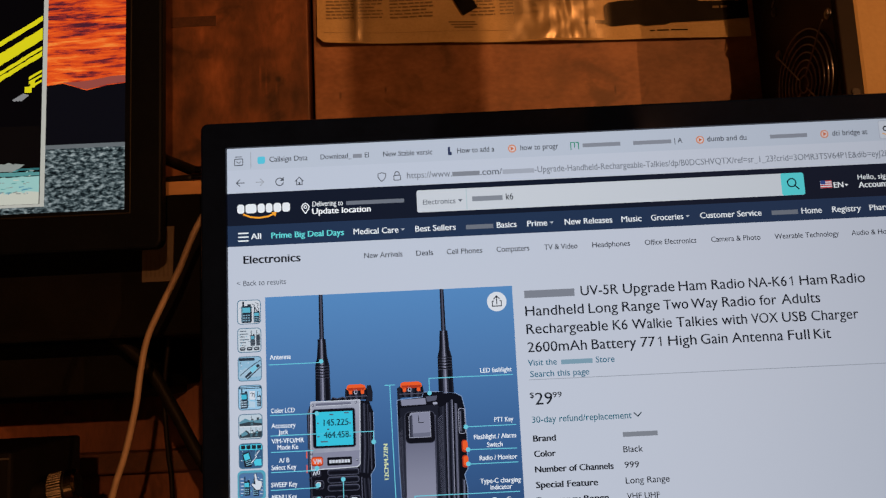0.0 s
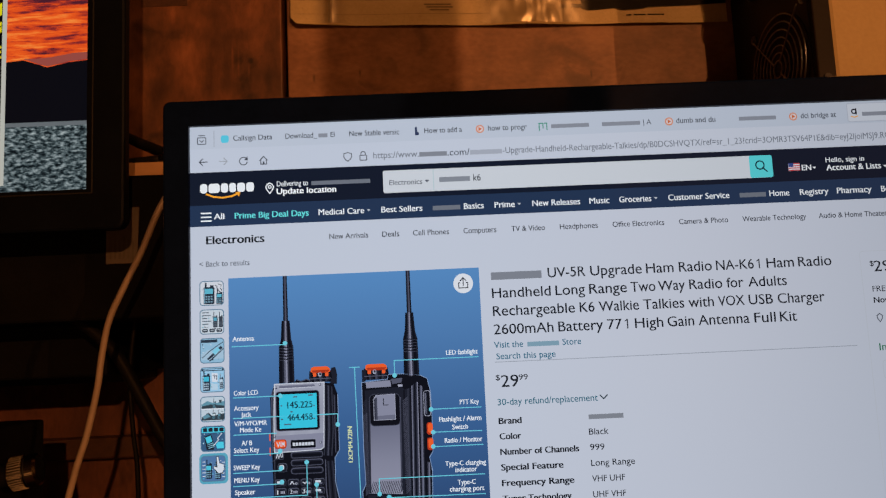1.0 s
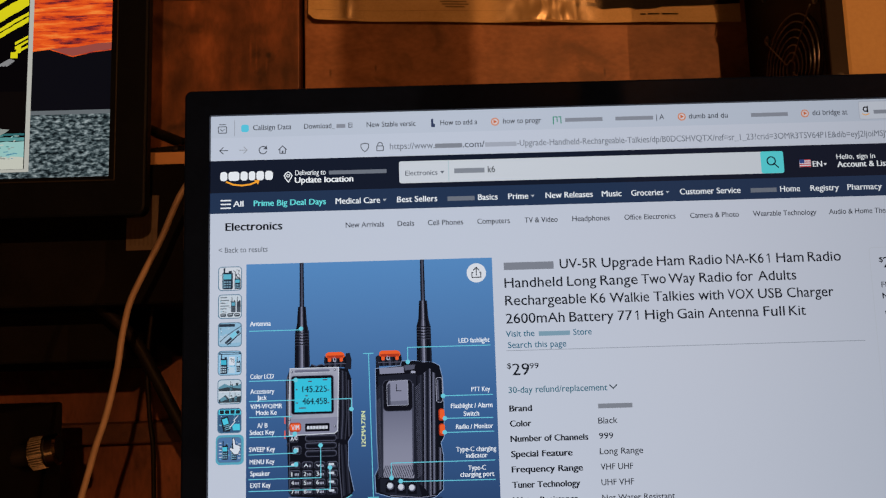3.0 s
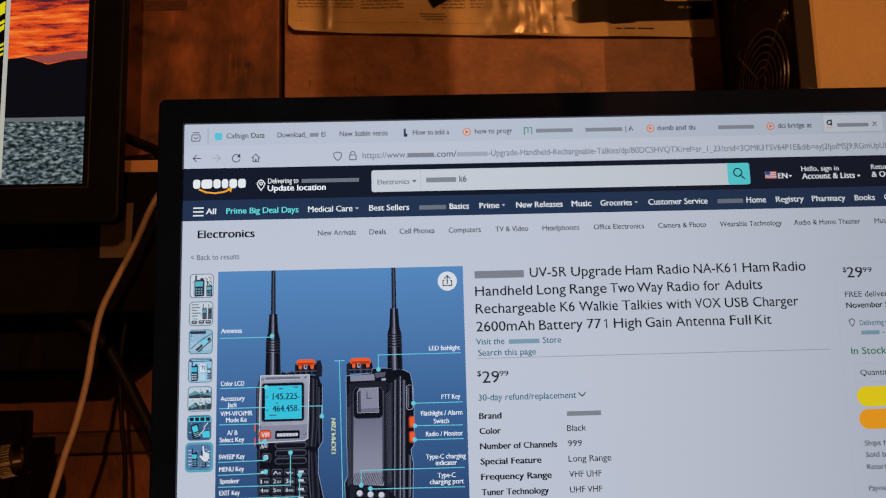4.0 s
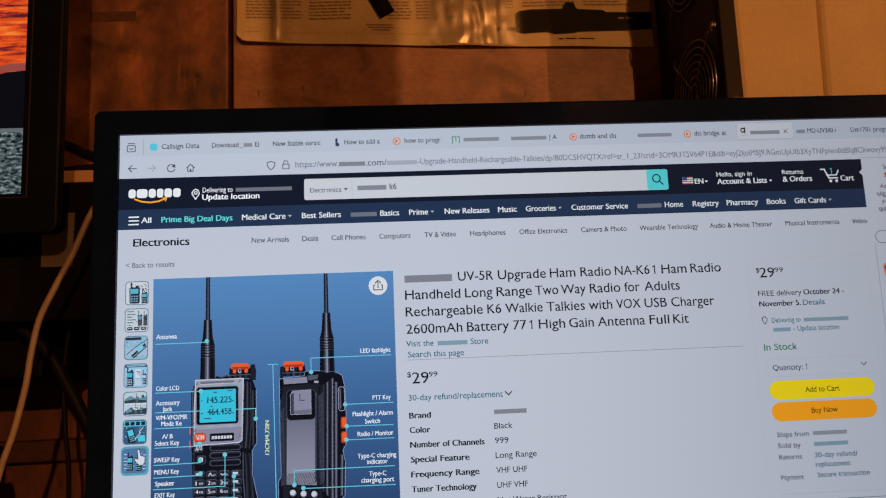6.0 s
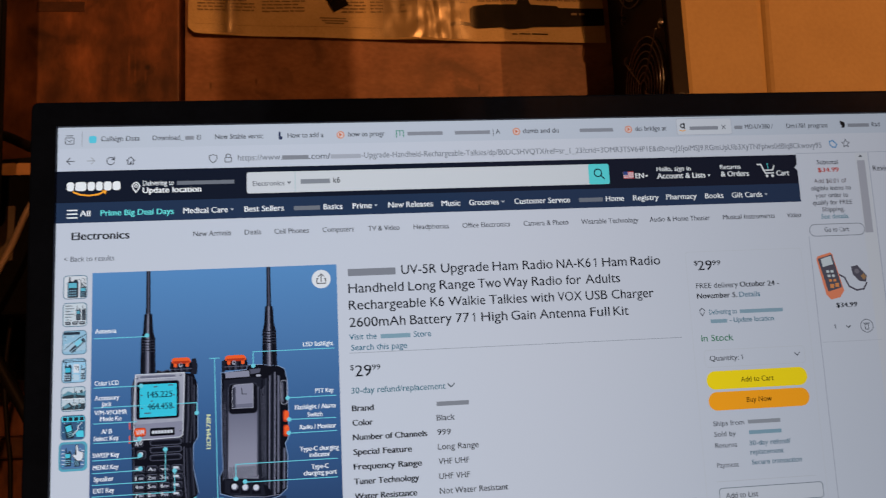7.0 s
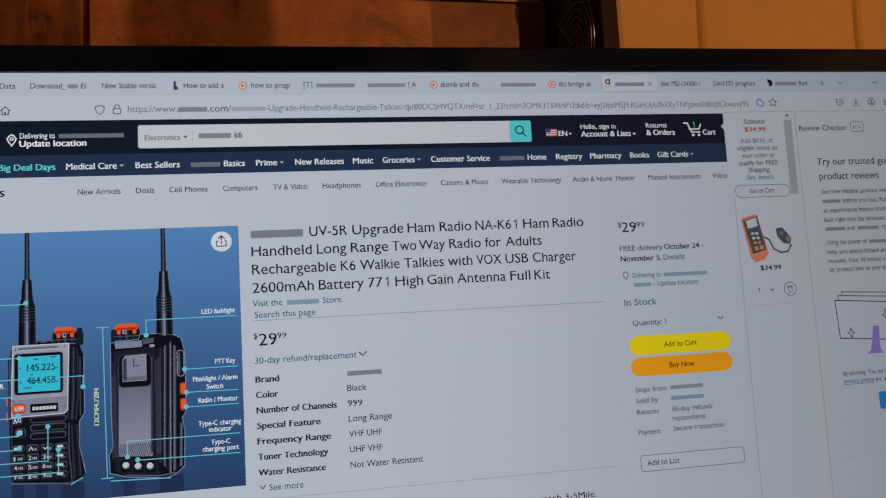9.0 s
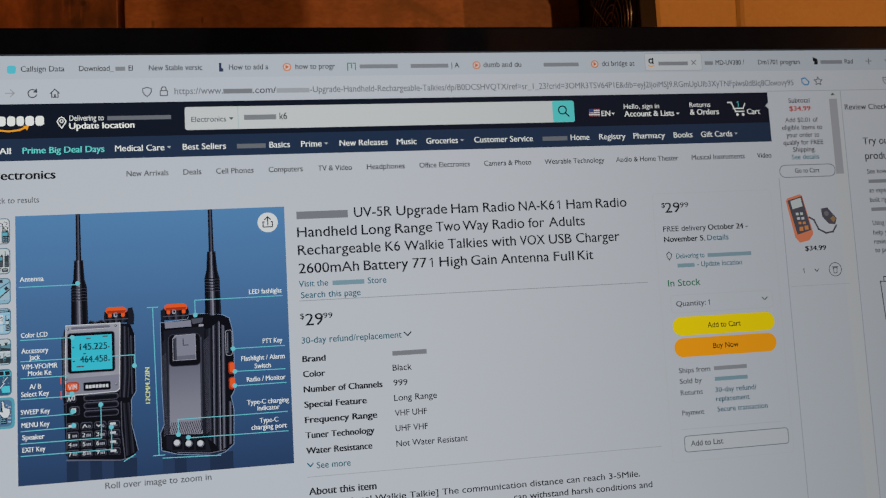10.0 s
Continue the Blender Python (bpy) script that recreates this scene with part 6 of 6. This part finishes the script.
cable = thing("cable", (-0.0776, 0.03, 0.75), "tan round cable hanging down to the desk", "cable")
bm = bmesh.new()
bm_tube(bm, [(0.02, 0.07, 1.225), (-0.008, 0.045, 1.195), (-0.0253, 0.03, 1.165), (-0.0388, 0.03, 1.1345), (-0.0500, 0.03, 1.1120), (-0.0575, 0.03, 1.0948), (-0.0615, 0.03, 1.0750), (-0.0641, 0.03, 1.0554), (-0.0700, 0.03, 1.0290), (-0.0776, 0.03, 1.0039), (-0.095, 0.03, 0.93), (-0.10, 0.03, 0.84), (-0.085, 0.03, 0.754)], 0.0019, 12)
part("jacket", bm, CORD, cable, smooth=True)

cable = thing("cable", (-0.05, 0.1, 0.75), "thick black cable slanting behind the monitor", "cable")
bm = bmesh.new()
bm_tube(bm, [(-0.11, 0.10, 1.10), (-0.0853, 0.10, 1.077), (-0.0690, 0.10, 1.0500), (-0.0532, 0.10, 1.0205), (-0.03, 0.10, 0.98), (0.01, 0.10, 0.90), (0.04, 0.10, 0.755)], 0.0042, 10)
part("jacket", bm, RUBBER, cable, smooth=True)
cable = thing("cable", (-0.07, 0.12, 0.75), "thin black lead hanging behind the monitor", "cable")
bm = bmesh.new()
bm_tube(bm, [(-0.074, 0.11, 1.10), (-0.078, 0.11, 1.06), (-0.0755, 0.11, 1.02), (-0.0724, 0.11, 0.9892), (-0.072, 0.11, 0.90), (-0.08, 0.11, 0.752)], 0.0016, 8)
part("jacket", bm, RUBBER, cable, smooth=True)

plug = thing("coaxial_plug", (-0.1255, 0.0583, 1.005), "knurled plated coaxial plug screwed to the radio set", "plug")
LEAN = Matrix.Rotation(radians(9), 3, "Z") @ Matrix.Rotation(radians(-9), 3, "Y")


def plug_part(name, bm, mat, label="", smooth=False):
    """A part of the plug, turned with its axis."""
    bmesh.ops.rotate(bm, cent=(-0.1255, 0.0583, 1.0055), matrix=LEAN, verts=bm.verts[:])
    return part(name, bm, mat, plug, label, smooth)


bm = bmesh.new()
bm_cyl(bm, (-0.1275, 0.0583, 1.0055), (-0.1190, 0.0583, 1.0055), 0.0098, 40)
plug_part("shell", bm, NICKEL, "knurled plated shell")
bm = bmesh.new()
bm_cyl(bm, (-0.1190, 0.0583, 1.0055), (-0.1176, 0.0583, 1.0055), 0.0084, 40)
plug_part("groove", bm, CASE, "dark groove")
bm = bmesh.new()
bm_cyl(bm, (-0.1176, 0.0583, 1.0055), (-0.1130, 0.0583, 1.0055), 0.0100, 40)
bm_cyl(bm, (-0.1130, 0.0583, 1.0055), (-0.1118, 0.0583, 1.0055), 0.0100, 40, 0.0084)
plug_part("collar", bm, NICKEL, "plain plated collar")
bm = bmesh.new()
bm_cyl(bm, (-0.1122, 0.0583, 1.0055), (-0.1115, 0.0583, 1.0055), 0.0070, 30)
plug_part("mouth", bm, BOXM, "dark open mouth of the plug")
for k in range(36):
    a = 2 * math.pi * k / 36
    bm = bmesh.new()
    o = (0.0098 * math.cos(a), 0.0098 * math.sin(a))
    bm_box(bm, -0.1271, -0.1194, 0.0583 + o[0] - 0.0004, 0.0583 + o[0] + 0.0004, 1.0055 + o[1] - 0.0004, 1.0055 + o[1] + 0.0004)
    plug_part("knurl", bm, NICKEL)
bm = bmesh.new()
bm_cyl(bm, (-0.1508, 0.0583, 1.0055), (-0.1275, 0.0583, 1.0055), 0.0066, 24)
plug_part("socket", bm, BOXM)

radio_box = thing("radio_set", (-0.24, 0.05, 0.75), "dark grey desktop radio set with a bright metal edge", "radio set")
box_part("case", -0.33, -0.1365, 0.030, 0.112, 0.75, 1.0325, mat=BOXM, parent=radio_box, bevel=0.002)
box_part("trim", -0.328, -0.1375, 0.0292, 0.0302, 1.0285, 1.0295, mat=CHROME, parent=radio_box, label="thin bright metal edge trim")
